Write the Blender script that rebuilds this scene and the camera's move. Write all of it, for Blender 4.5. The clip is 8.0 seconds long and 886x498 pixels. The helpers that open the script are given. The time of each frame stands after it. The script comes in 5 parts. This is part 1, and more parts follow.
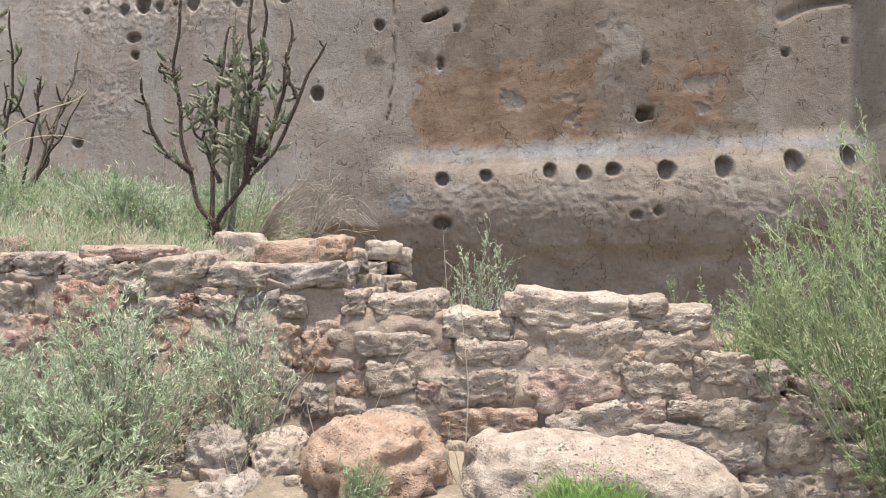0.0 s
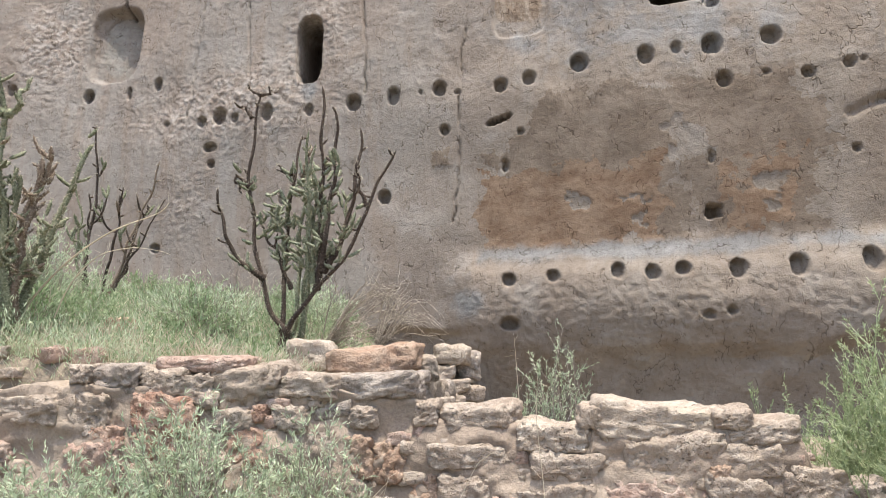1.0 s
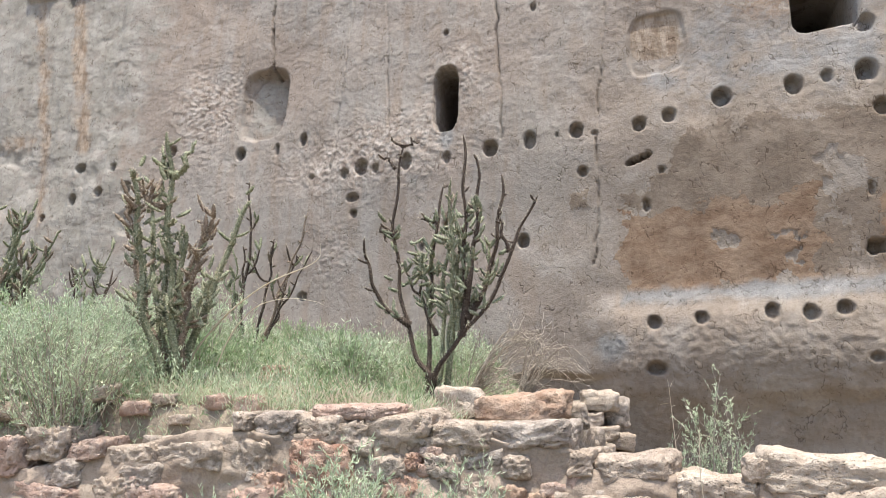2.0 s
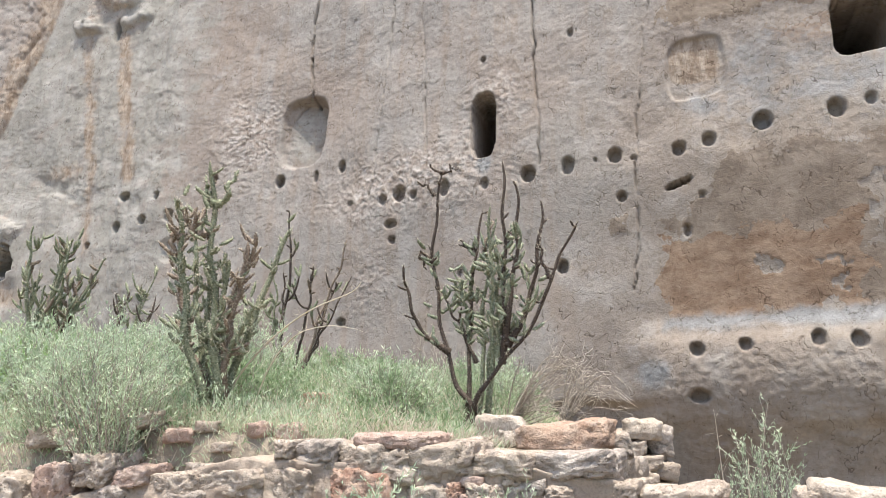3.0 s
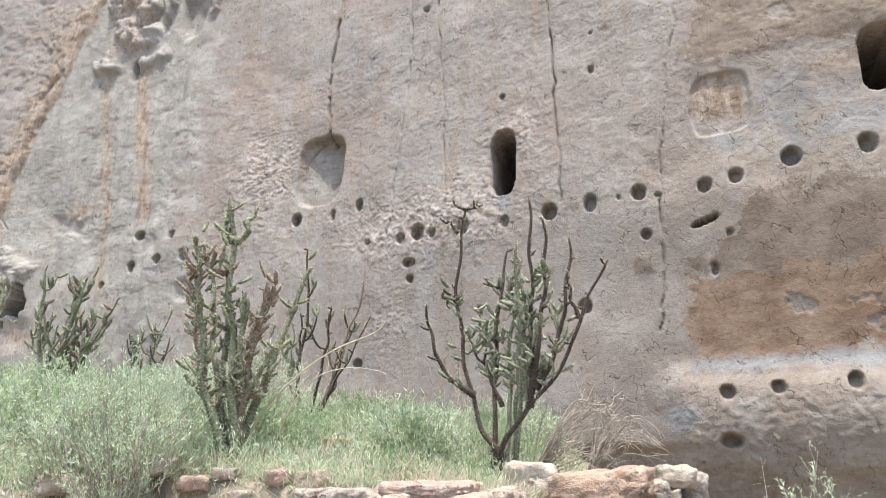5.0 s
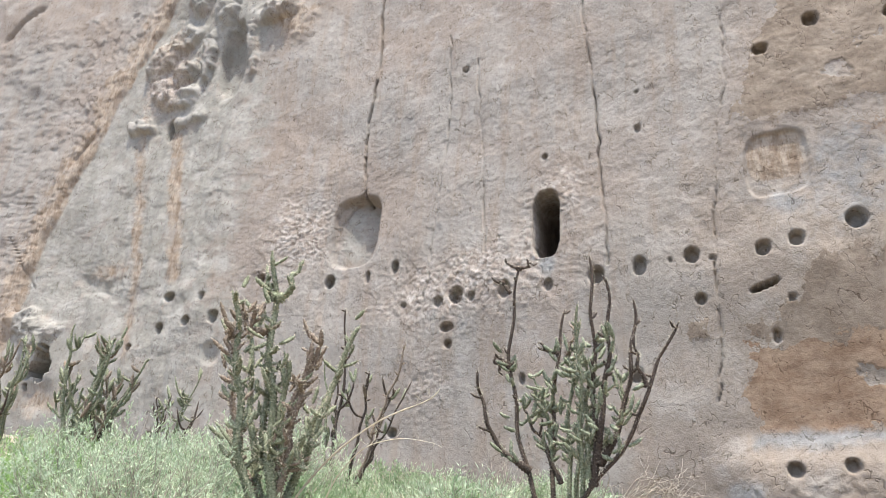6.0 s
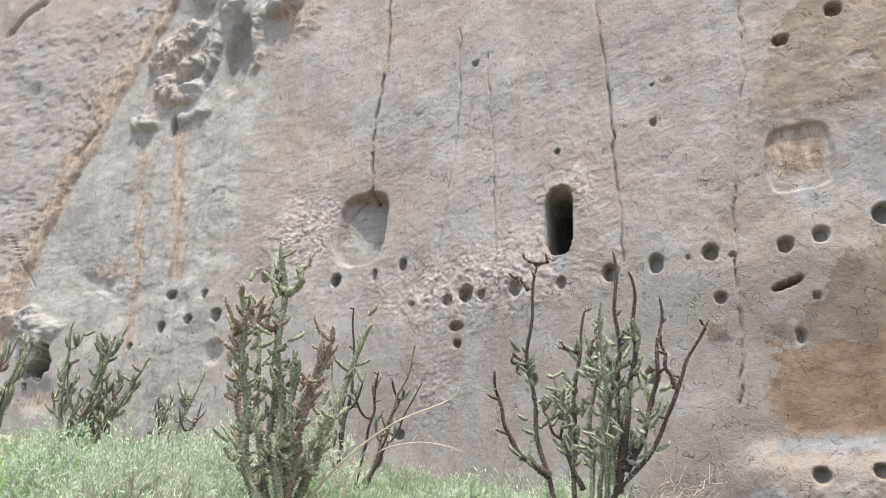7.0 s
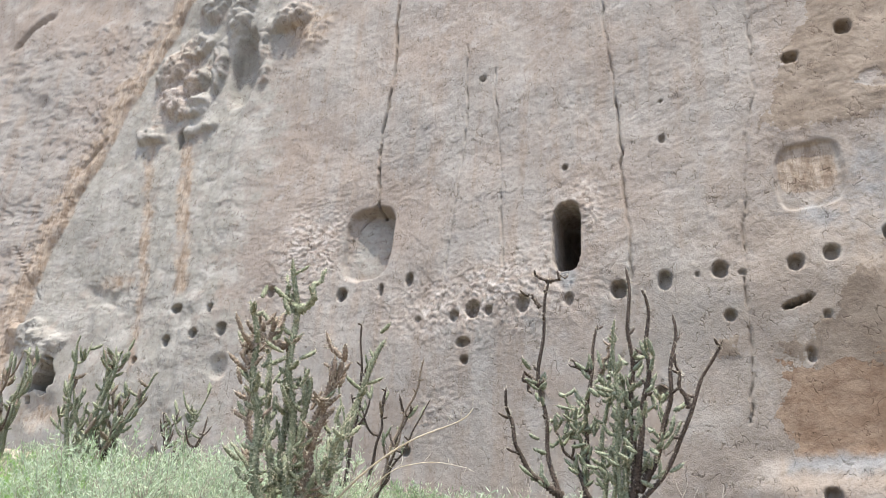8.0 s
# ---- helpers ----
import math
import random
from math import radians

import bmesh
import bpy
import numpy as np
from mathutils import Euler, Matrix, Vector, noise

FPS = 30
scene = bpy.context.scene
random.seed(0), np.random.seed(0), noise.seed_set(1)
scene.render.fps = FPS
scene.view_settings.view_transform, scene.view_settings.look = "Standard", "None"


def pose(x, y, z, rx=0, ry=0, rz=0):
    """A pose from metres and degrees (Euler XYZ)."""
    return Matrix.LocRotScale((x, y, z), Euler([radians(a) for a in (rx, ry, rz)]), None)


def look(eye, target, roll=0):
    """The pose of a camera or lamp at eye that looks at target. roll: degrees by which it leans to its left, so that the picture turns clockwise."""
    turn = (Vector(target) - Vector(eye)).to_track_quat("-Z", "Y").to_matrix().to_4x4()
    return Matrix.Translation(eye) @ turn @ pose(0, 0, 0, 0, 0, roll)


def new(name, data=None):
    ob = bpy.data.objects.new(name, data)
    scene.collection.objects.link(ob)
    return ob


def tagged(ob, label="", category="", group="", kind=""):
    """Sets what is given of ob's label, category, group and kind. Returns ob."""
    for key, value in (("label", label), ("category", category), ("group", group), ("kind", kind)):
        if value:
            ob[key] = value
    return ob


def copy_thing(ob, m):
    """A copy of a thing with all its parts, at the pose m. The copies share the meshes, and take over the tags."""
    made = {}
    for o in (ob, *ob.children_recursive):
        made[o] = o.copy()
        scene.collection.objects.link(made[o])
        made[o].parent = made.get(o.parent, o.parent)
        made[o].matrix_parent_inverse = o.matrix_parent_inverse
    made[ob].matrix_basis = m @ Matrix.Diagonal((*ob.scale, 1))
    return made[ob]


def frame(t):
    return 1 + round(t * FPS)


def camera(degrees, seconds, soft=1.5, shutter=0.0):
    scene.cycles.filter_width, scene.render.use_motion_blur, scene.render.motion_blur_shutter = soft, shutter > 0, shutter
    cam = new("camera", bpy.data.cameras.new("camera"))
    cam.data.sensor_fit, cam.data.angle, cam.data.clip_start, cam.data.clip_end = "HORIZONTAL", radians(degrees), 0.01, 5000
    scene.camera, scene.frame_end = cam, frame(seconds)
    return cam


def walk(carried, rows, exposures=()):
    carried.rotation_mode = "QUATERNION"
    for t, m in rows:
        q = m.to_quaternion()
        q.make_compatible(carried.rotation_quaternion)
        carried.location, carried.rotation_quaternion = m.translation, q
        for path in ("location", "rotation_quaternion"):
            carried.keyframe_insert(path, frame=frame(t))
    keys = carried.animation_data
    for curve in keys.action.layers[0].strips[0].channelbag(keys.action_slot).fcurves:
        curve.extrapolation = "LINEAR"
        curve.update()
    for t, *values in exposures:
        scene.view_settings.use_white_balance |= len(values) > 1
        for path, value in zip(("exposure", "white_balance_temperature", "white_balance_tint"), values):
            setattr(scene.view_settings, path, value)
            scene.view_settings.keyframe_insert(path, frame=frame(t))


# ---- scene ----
cam = camera(55.6, 8.0, soft=0.5)
ROWS = [
    (0.0, 0.0000, 0.0000, 1.5000, -0.000, -0.000, 0.000),
    (0.5, -0.0145, 0.0121, 1.5476, 1.481, 3.446, 0.474),
    (1.0, -0.0463, 0.0177, 1.5843, 4.317, 6.407, 0.447),
    (1.5, -0.0848, 0.0194, 1.5979, 9.126, 8.355, 0.583),
    (2.0, -0.1291, 0.0163, 1.6143, 13.471, 9.345, 0.548),
    (2.2, -0.1346, 0.0110, 1.6118, 14.275, 9.812, 0.635),
    (3.5, -0.1627, 0.0212, 1.6437, 16.373, 11.431, 0.018),
    (4.0, -0.1674, 0.0284, 1.6340, 16.536, 11.650, -0.060),
    (4.5, -0.2208, 0.0584, 1.6410, 16.535, 11.587, -0.079),
    (5.0, -0.3110, 0.2002, 1.6636, 16.760, 13.791, 0.181),
    (5.2, -0.3498, 0.2852, 1.6965, 17.211, 16.284, -0.029),
    (6.3, -0.7648, 0.6664, 1.7319, 18.272, 18.445, -0.921),
    (6.5, -0.8087, 0.7291, 1.7413, 18.296, 18.502, -0.939),
    (7.0, -0.8462, 0.8304, 1.7665, 18.253, 18.446, -0.999),
    (7.5, -0.8919, 0.8518, 1.7912, 18.237, 18.464, -1.188),
    (8.0, -0.9198, 0.8384, 1.7990, 18.294, 19.377, -1.351),
]
walk(cam, [(t, pose(x, y, z, 90 + pitch, roll, yaw)) for t, x, y, z, yaw, pitch, roll in ROWS],
     exposures=[(0.0, 1.13, 6700, 9), (1.5, 1.24, 6650, 9), (3.5, 1.47, 6450, 8), (5.0, 1.52, 6400, 8), (8.0, 1.53, 6400, 8)])

# ---------------------------------------------------------------- light
SUN_WAY = Vector((0.05, -0.175, 0.955)).normalized()      # towards the sun: high above the cliff
world = bpy.data.worlds.new("sky")
scene.world = world
world.use_nodes = True
sky = world.node_tree.nodes.new("ShaderNodeTexSky")
sky.sky_type, sky.sun_disc = "NISHITA", False
sky.sun_elevation = math.asin(SUN_WAY.z)
sky.sun_rotation = math.atan2(SUN_WAY.x, SUN_WAY.y)
sky.air_density, sky.dust_density, sky.ozone_density = 1.0, 3.0, 0.6
world.node_tree.links.new(sky.outputs[0], world.node_tree.nodes["Background"].inputs[0])
world.node_tree.nodes["Background"].inputs[1].default_value = 0.15
sun = new("sun", bpy.data.lights.new("sun", "SUN"))
sun.data.energy, sun.data.angle, sun.data.color = 2.8, radians(0.6), (1.0, 0.95, 0.87)
sun.matrix_world = look((0, 0, 40), Vector((0, 0, 40)) - SUN_WAY)


# ---------------------------------------------------------------- materials
class Nodes:
    """Short hand for one node material."""

    def __init__(self, name):
        self.mat = bpy.data.materials.new(name)
        self.mat.use_nodes = True
        self.tree = self.mat.node_tree
        self.bsdf = self.tree.nodes["Principled BSDF"]
        self.out = self.tree.nodes["Material Output"]
        self.bsdf.inputs["Specular IOR Level"].default_value = 0.25
        self.coord = self.tree.nodes.new("ShaderNodeTexCoord")

    def link(self, a, b):
        self.tree.links.new(a, b)

    def put(self, socket, value):
        if isinstance(value, bpy.types.NodeSocket):
            self.link(value, socket)
        elif isinstance(value, (tuple, list)):
            socket.default_value = (*value, 1.0) if len(value) == 3 and socket.type == "RGBA" else value
        else:
            socket.default_value = value

    def noise(self, scale, detail=4.0, rough=0.6, stretch=(1, 1, 1), source="Object", shift=None):
        m = self.tree.nodes.new("ShaderNodeMapping")
        self.link(self.coord.outputs[source], m.inputs[0])
        m.inputs[3].default_value = stretch
        if shift is not None:
            self.link(shift, m.inputs[1])
        n = self.tree.nodes.new("ShaderNodeTexNoise")
        self.link(m.outputs[0], n.inputs["Vector"])
        n.inputs["Scale"].default_value, n.inputs["Detail"].default_value, n.inputs["Roughness"].default_value = scale, detail, rough
        return n.outputs["Fac"]

    def cells(self, scale, stretch=(1, 1, 1), shift=None):
        m = self.tree.nodes.new("ShaderNodeMapping")
        self.link(self.coord.outputs["Object"], m.inputs[0])
        m.inputs[3].default_value = stretch
        if shift is not None:
            self.link(shift, m.inputs[1])
        n = self.tree.nodes.new("ShaderNodeTexVoronoi")
        self.link(m.outputs[0], n.inputs["Vector"])
        n.inputs["Scale"].default_value = scale
        return n.outputs["Distance"]

    def math(self, kind, a, b=0.0, c=None):
        n = self.tree.nodes.new("ShaderNodeMath")
        n.operation = kind
        self.put(n.inputs[0], a)
        self.put(n.inputs[1], b)
        if c is not None:
            self.put(n.inputs[2], c)
        return n.outputs[0]

    def span(self, value, a, b, lo=0.0, hi=1.0):
        n = self.tree.nodes.new("ShaderNodeMapRange")
        n.interpolation_type = "SMOOTHSTEP"
        self.put(n.inputs[0], value)
        for i, v in enumerate((a, b, lo, hi)):
            n.inputs[i + 1].default_value = v
        return n.outputs[0]

    def mix(self, factor, a, b, kind="MIX"):
        n = self.tree.nodes.new("ShaderNodeMix")
        n.data_type, n.blend_type = "RGBA", kind
        self.put(n.inputs[0], factor)
        self.put(n.inputs[6], a)
        self.put(n.inputs[7], b)
        return n.outputs[2]

    def attribute(self, name):
        n = self.tree.nodes.new("ShaderNodeAttribute")
        n.attribute_name = name
        return n.outputs["Fac"]

    def chance(self):
        return self.tree.nodes.new("ShaderNodeObjectInfo").outputs["Random"]

    def island(self):
        return self.tree.nodes.new("ShaderNodeNewGeometry").outputs["Random Per Island"]

    def finish(self, color, rough=0.9, height=None, strength=0.5, distance=0.02):
        self.put(self.bsdf.inputs["Base Color"], color)
        self.put(self.bsdf.inputs["Roughness"], rough)
        if height is not None:
            b = self.tree.nodes.new("ShaderNodeBump")
            b.inputs["Strength"].default_value, b.inputs["Distance"].default_value = strength, distance
            self.link(height, b.inputs["Height"])
            self.link(b.outputs[0], self.bsdf.inputs["Normal"])
        return self.mat


def tuff_cliff():
    """Weathered tuff: pale pinkish grey, with short cracks, thin flaking skins and remnants of plaster."""
    n = Nodes("tuff_cliff")
    big, mid, fine = n.noise(0.55, 4, 0.55), n.noise(2.4, 5, 0.6), n.noise(17, 5, 0.65)
    streak = n.noise(1.3, 4, 0.6, (3.0, 1, 0.22))
    grain = n.noise(70, 3, 0.65)
    c = n.mix(n.span(big, 0.36, 0.64), (0.221, 0.186, 0.159), (0.241, 0.221, 0.199))
    c = n.mix(n.span(streak, 0.45, 0.66, 0, 0.7), c, (0.221, 0.179, 0.147))
    c = n.mix(n.span(mid, 0.50, 0.66, 0, 0.6), c, (0.270, 0.252, 0.231))
    ragged = n.math("MULTIPLY", n.math("SUBTRACT", n.noise(2.6, 9, 0.66), 0.5), 1.2)

    def layer(below, name, color, edge=0.04, spread=1.0):
        v = n.math("ADD", n.attribute(name), n.math("MULTIPLY", ragged, spread))
        return n.mix(n.span(v, 0.5 - edge, 0.5 + edge), below, color), v

    c, _ = layer(c, "grey", n.mix(n.span(mid, 0.4, 0.65), (0.214, 0.202, 0.178), (0.275, 0.261, 0.236)), 0.25, 1.7)
    c = n.mix(n.math("MULTIPLY", n.attribute("dust"), n.span(big, 0.3, 0.6, 0.7, 1.0)), c, n.mix(n.span(mid, 0.4, 0.65), (0.203, 0.166, 0.128), (0.268, 0.231, 0.190)))
    c, _ = layer(c, "ochre", n.mix(n.span(n.noise(4.5, 6, 0.7, (2, 1, 0.6)), 0.36, 0.64), (0.185, 0.137, 0.100), (0.300, 0.248, 0.197)), 0.22, 1.3)
    c, _ = layer(c, "scab", n.mix(n.span(n.noise(9, 5, 0.65), 0.4, 0.62), (0.236, 0.194, 0.162), (0.360, 0.324, 0.290)), 0.25, 1.3)
    c, brown = layer(c, "brown", n.mix(n.span(mid, 0.38, 0.66), (0.163, 0.128, 0.098), (0.218, 0.177, 0.140)), 0.012, 1.5)
    c, orange = layer(c, "orange", n.mix(n.span(n.noise(3.4, 6, 0.65, (0.8, 1, 1.6)), 0.38, 0.64), (0.176, 0.117, 0.078), (0.241, 0.173, 0.122)), 0.012, 1.4)
    c, _ = layer(c, "pale", n.mix(n.span(mid, 0.4, 0.65), (0.184, 0.178, 0.171), (0.241, 0.236, 0.227)), 0.2)
    c = n.mix(n.span(fine, 0.48, 0.62, 0.0, 0.45), c, n.mix(1.0, c, (0.74, 0.71, 0.69), "MULTIPLY"))
    c = n.mix(n.span(n.noise(11, 6, 0.7), 0.54, 0.62, 0.0, 0.4), c, n.mix(1.0, c, (1.2, 1.19, 1.18), "MULTIPLY"))
    # thin lifted skins: their broken edges wander over the face in short lengths
    def rim(scale, stretch, thin, lo, hi, patch):
        v = n.math("ABSOLUTE", n.math("SUBTRACT", n.noise(scale, 3, 0.55, stretch), 0.5))
        return n.math("MULTIPLY", n.span(v, 0.0, thin, 1.0, 0.0), n.span(n.noise(patch, 3, 0.55), lo, hi))

    cracks = n.math("MAXIMUM", rim(2.6, (1.5, 1, 0.8), 0.012, 0.49, 0.56, 4.6), rim(6.0, (1.4, 1, 0.9), 0.016, 0.53, 0.59, 7.5))
    lips = n.math("MAXIMUM", n.span(n.math("ABSOLUTE", n.math("SUBTRACT", brown, 0.5)), 0.0, 0.018, 1.0, 0.0), n.span(n.math("ABSOLUTE", n.math("SUBTRACT", orange, 0.5)), 0.0, 0.018, 1.0, 0.0))
    cracks = n.math("MAXIMUM", cracks, n.math("MULTIPLY", lips, n.span(n.noise(7, 3), 0.45, 0.6)))
    # shadow lines along skin edges and plaster rims, put into the colour
    c = n.mix(n.math("MULTIPLY", cracks, 0.72), c, n.mix(1.0, c, (0.40, 0.35, 0.31), "MULTIPLY"))
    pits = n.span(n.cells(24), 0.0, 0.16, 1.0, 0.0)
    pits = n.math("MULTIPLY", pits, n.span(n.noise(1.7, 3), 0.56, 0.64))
    # the shade inside the pits is painted as darker colour
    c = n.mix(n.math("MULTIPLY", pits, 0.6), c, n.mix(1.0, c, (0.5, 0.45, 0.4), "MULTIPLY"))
    flake = n.math("MAXIMUM", n.span(brown, 0.47, 0.53), n.span(orange, 0.47, 0.53))
    shelf = n.math("FLOOR", n.math("MULTIPLY", n.noise(2.2, 5, 0.55, (1.3, 1, 0.8)), 13.0))
    h = n.math("ADD", n.math("MULTIPLY", fine, 0.75), n.math("MULTIPLY", grain, 0.40))
    h = n.math("ADD", h, n.math("MULTIPLY", n.noise(6, 5, 0.65), 0.35))
    h = n.math("ADD", h, n.math("MULTIPLY", shelf, 0.16))
    h = n.math("SUBTRACT", h, n.math("MULTIPLY", cracks, 0.5))
    h = n.math("SUBTRACT", h, n.math("MULTIPLY", pits, 0.4))
    h = n.math("ADD", n.math("MULTIPLY", h, n.math("SUBTRACT", 1.0, n.math("MULTIPLY", flake, 0.35))), n.math("MULTIPLY", flake, 0.7))
    return n.finish(c, 0.95, h, 0.62, 0.032)


def field_stone(name, dark, light, stain):
    """Weathered, pitted tuff: pale worn crust over a darker body."""
    n = Nodes(name)
    r = n.chance()
    shift = n.tree.nodes.new("ShaderNodeCombineXYZ")
    for i, k in enumerate((37.0, 91.0, 53.0)):
        n.link(n.math("MULTIPLY", r, k), shift.inputs[i])
    shift = shift.outputs[0]
    big, mid, fine = n.noise(3.2, 4, 0.6, shift=shift), n.noise(11, 6, 0.7, shift=shift), n.noise(60, 4, 0.7, shift=shift)
    c = n.mix(n.span(mid, 0.36, 0.64), dark, light)
    c = n.mix(n.span(big, 0.45, 0.66, 0, 0.8), c, stain)
    c = n.mix(n.math("MULTIPLY", r, 0.22), c, n.mix(1.0, c, (0.72, 0.70, 0.69), "MULTIPLY"))
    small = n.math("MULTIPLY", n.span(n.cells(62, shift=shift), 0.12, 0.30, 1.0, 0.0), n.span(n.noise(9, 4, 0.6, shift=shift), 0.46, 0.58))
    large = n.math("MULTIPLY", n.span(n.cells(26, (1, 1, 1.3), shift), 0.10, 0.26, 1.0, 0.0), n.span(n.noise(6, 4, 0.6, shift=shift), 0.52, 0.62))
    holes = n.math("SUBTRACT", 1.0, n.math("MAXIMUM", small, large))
    # pit hollows carry their shade in the base colour, besides the bump
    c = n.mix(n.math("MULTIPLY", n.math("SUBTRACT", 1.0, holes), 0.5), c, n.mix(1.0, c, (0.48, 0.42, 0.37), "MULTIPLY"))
    c = n.mix(n.span(fine, 0.5, 0.68, 0, 0.5), c, n.mix(1.0, c, (1.3, 1.28, 1.25), "MULTIPLY"))
    h = n.math("ADD", n.math("MULTIPLY", mid, 1.3), n.math("ADD", n.math("MULTIPLY", fine, 0.35), n.math("MULTIPLY", holes, 0.8)))
    return n.finish(c, 0.93, h, 1.0, 0.034)


def earth(name, dark, light, speck):
    n = Nodes(name)
    big, mid, fine = n.noise(1.1, 4), n.noise(7, 6, 0.7), n.noise(55, 4, 0.7)
    c = n.mix(n.span(big, 0.38, 0.62), dark, light)
    c = n.mix(n.span(mid, 0.5, 0.7, 0, 0.7), c, speck)
    c = n.mix(n.span(fine, 0.4, 0.7, 0, 0.5), c, n.mix(1.0, c, (0.6, 0.57, 0.55), "MULTIPLY"))
    return n.finish(c, 0.95, n.math("ADD", mid, n.math("MULTIPLY", fine, 0.6)), 0.8, 0.02)


def leaf(name, dark, light, rough=0.7):
    n = Nodes(name)
    c = n.mix(n.island(), dark, light)
    c = n.mix(n.span(n.noise(2.5, 3), 0.4, 0.65, 0, 0.6), c, dark)
    m = n.finish(c, rough)
    thin = n.tree.nodes.new("ShaderNodeBsdfTranslucent")
    n.link(c, thin.inputs[0])
    both = n.tree.nodes.new("ShaderNodeMixShader")
    both.inputs[0].default_value = 0.47
    n.link(n.bsdf.outputs[0], both.inputs[1])
    n.link(thin.outputs[0], both.inputs[2])
    n.link(both.outputs[0], n.out.inputs[0])
    return m


def bark(name, dark, light, scale=60):
    n = Nodes(name)
    a, b = n.noise(scale, 4, 0.7), n.noise(6, 4)
    c = n.mix(n.span(a, 0.38, 0.64), dark, light)
    c = n.mix(n.span(b, 0.42, 0.66, 0, 0.6), c, n.mix(1.0, c, (0.6, 0.6, 0.55), "MULTIPLY"))
    return n.finish(c, 0.85, a, 0.8, 0.008)


CLIFF = tuff_cliff()
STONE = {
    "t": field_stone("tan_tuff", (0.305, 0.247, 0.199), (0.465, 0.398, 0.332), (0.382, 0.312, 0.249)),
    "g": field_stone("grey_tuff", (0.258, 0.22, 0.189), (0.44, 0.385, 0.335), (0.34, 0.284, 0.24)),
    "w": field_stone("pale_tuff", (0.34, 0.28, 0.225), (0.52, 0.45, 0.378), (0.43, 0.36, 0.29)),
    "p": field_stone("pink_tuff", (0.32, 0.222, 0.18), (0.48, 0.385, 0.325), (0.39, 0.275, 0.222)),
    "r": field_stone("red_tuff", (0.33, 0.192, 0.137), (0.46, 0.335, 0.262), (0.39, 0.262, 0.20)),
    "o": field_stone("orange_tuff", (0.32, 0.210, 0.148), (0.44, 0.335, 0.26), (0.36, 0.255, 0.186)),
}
MORTAR = earth("mud_mortar", (0.275, 0.222, 0.178), (0.37, 0.308, 0.248), (0.325, 0.256, 0.196))
SOIL = earth("dry_soil", (0.20, 0.165, 0.125), (0.29, 0.245, 0.19), (0.33, 0.28, 0.22))
SAGE = leaf("sage_leaf", (0.25, 0.32, 0.20), (0.72, 0.80, 0.60))
GREEN = leaf("herb_leaf", (0.14, 0.22, 0.095), (0.54, 0.64, 0.43))
BRIGHT = leaf("bright_grass_leaf", (0.20, 0.33, 0.10), (0.40, 0.55, 0.22))
YELLOWGREEN = leaf("rabbitbrush_leaf", (0.25, 0.315, 0.165), (0.56, 0.63, 0.41))
STRAW = leaf("straw", (0.44, 0.38, 0.29), (0.72, 0.66, 0.54), 0.8)
TWIG = bark("dry_twig", (0.25, 0.21, 0.17), (0.46, 0.41, 0.35))
OLD_STEM = bark("old_cholla_stem", (0.045, 0.032, 0.026), (0.13, 0.10, 0.08), 75)
DEAD_STEM = bark("dead_cholla_stem", (0.15, 0.11, 0.08), (0.32, 0.255, 0.20), 75)
CHOLLA_PALE = bark("pale_cholla_joint", (0.13, 0.15, 0.095), (0.31, 0.33, 0.24), 70)
CHOLLA = bark("cholla_joint", (0.12, 0.135, 0.08), (0.31, 0.32, 0.22), 70)
SPINE = leaf("cholla_spine", (0.45, 0.40, 0.31), (0.72, 0.66, 0.54), 0.6)


# ---------------------------------------------------------------- mesh helpers
TABLE = np.random.RandomState(7).rand(256, 256)


def vnoise(x, y):
    """Smooth value noise, 0 to 1."""
    xi, yi = np.floor(x).astype(int), np.floor(y).astype(int)
    fx, fy = x - xi, y - yi
    fx, fy = fx * fx * (3 - 2 * fx), fy * fy * (3 - 2 * fy)
    a, b = TABLE[xi % 256, yi % 256], TABLE[(xi + 1) % 256, yi % 256]
    c, d = TABLE[xi % 256, (yi + 1) % 256], TABLE[(xi + 1) % 256, (yi + 1) % 256]
    return (a * (1 - fx) + b * fx) * (1 - fy) + (c * (1 - fx) + d * fx) * fy


def fbm(x, y, octaves=4, gain=0.5):
    total, amp, s = 0, 1.0, 0.0
    for k in range(octaves):
        total = total + amp * (vnoise(x * 2**k + 17.3 * k, y * 2**k + 9.1 * k) - 0.5)
        s += amp
        amp *= gain
    return total / s


def step(v, a, b):
    t = np.clip((v - a) / (b - a), 0, 1)
    return t * t * (3 - 2 * t)


def raw_mesh(name, verts, faces, smooth=True):
    """A mesh from an array of points and an array of faces that all have the same number of corners."""
    verts, faces = np.asarray(verts, np.float32), np.asarray(faces, np.int32)
    me = bpy.data.meshes.new(name)
    me.vertices.add(len(verts))
    me.vertices.foreach_set("co", verts.ravel())
    k = faces.shape[1]
    me.loops.add(faces.size)
    me.loops.foreach_set("vertex_index", faces.ravel())
    me.polygons.add(len(faces))
    me.polygons.foreach_set("loop_start", np.arange(0, faces.size, k, dtype=np.int32))
    me.polygons.foreach_set("use_smooth", np.full(len(faces), smooth))
    me.update(calc_edges=True)
    return me


def piece(name, verts, faces, material, parent=None, smooth=True, label=""):
    """One mesh object, under a thing or a part where a parent is given."""
    me = raw_mesh(name, verts, faces, smooth)
    me.materials.append(material)
    ob = new(name, me)
    ob.parent = parent
    return tagged(ob, label)


def grid_faces(nu, nv):
    i = np.arange((nu - 1) * (nv - 1))
    a = (i // (nv - 1)) * nv + i % (nv - 1)
    return np.stack([a, a + nv, a + nv + 1, a + 1], 1)


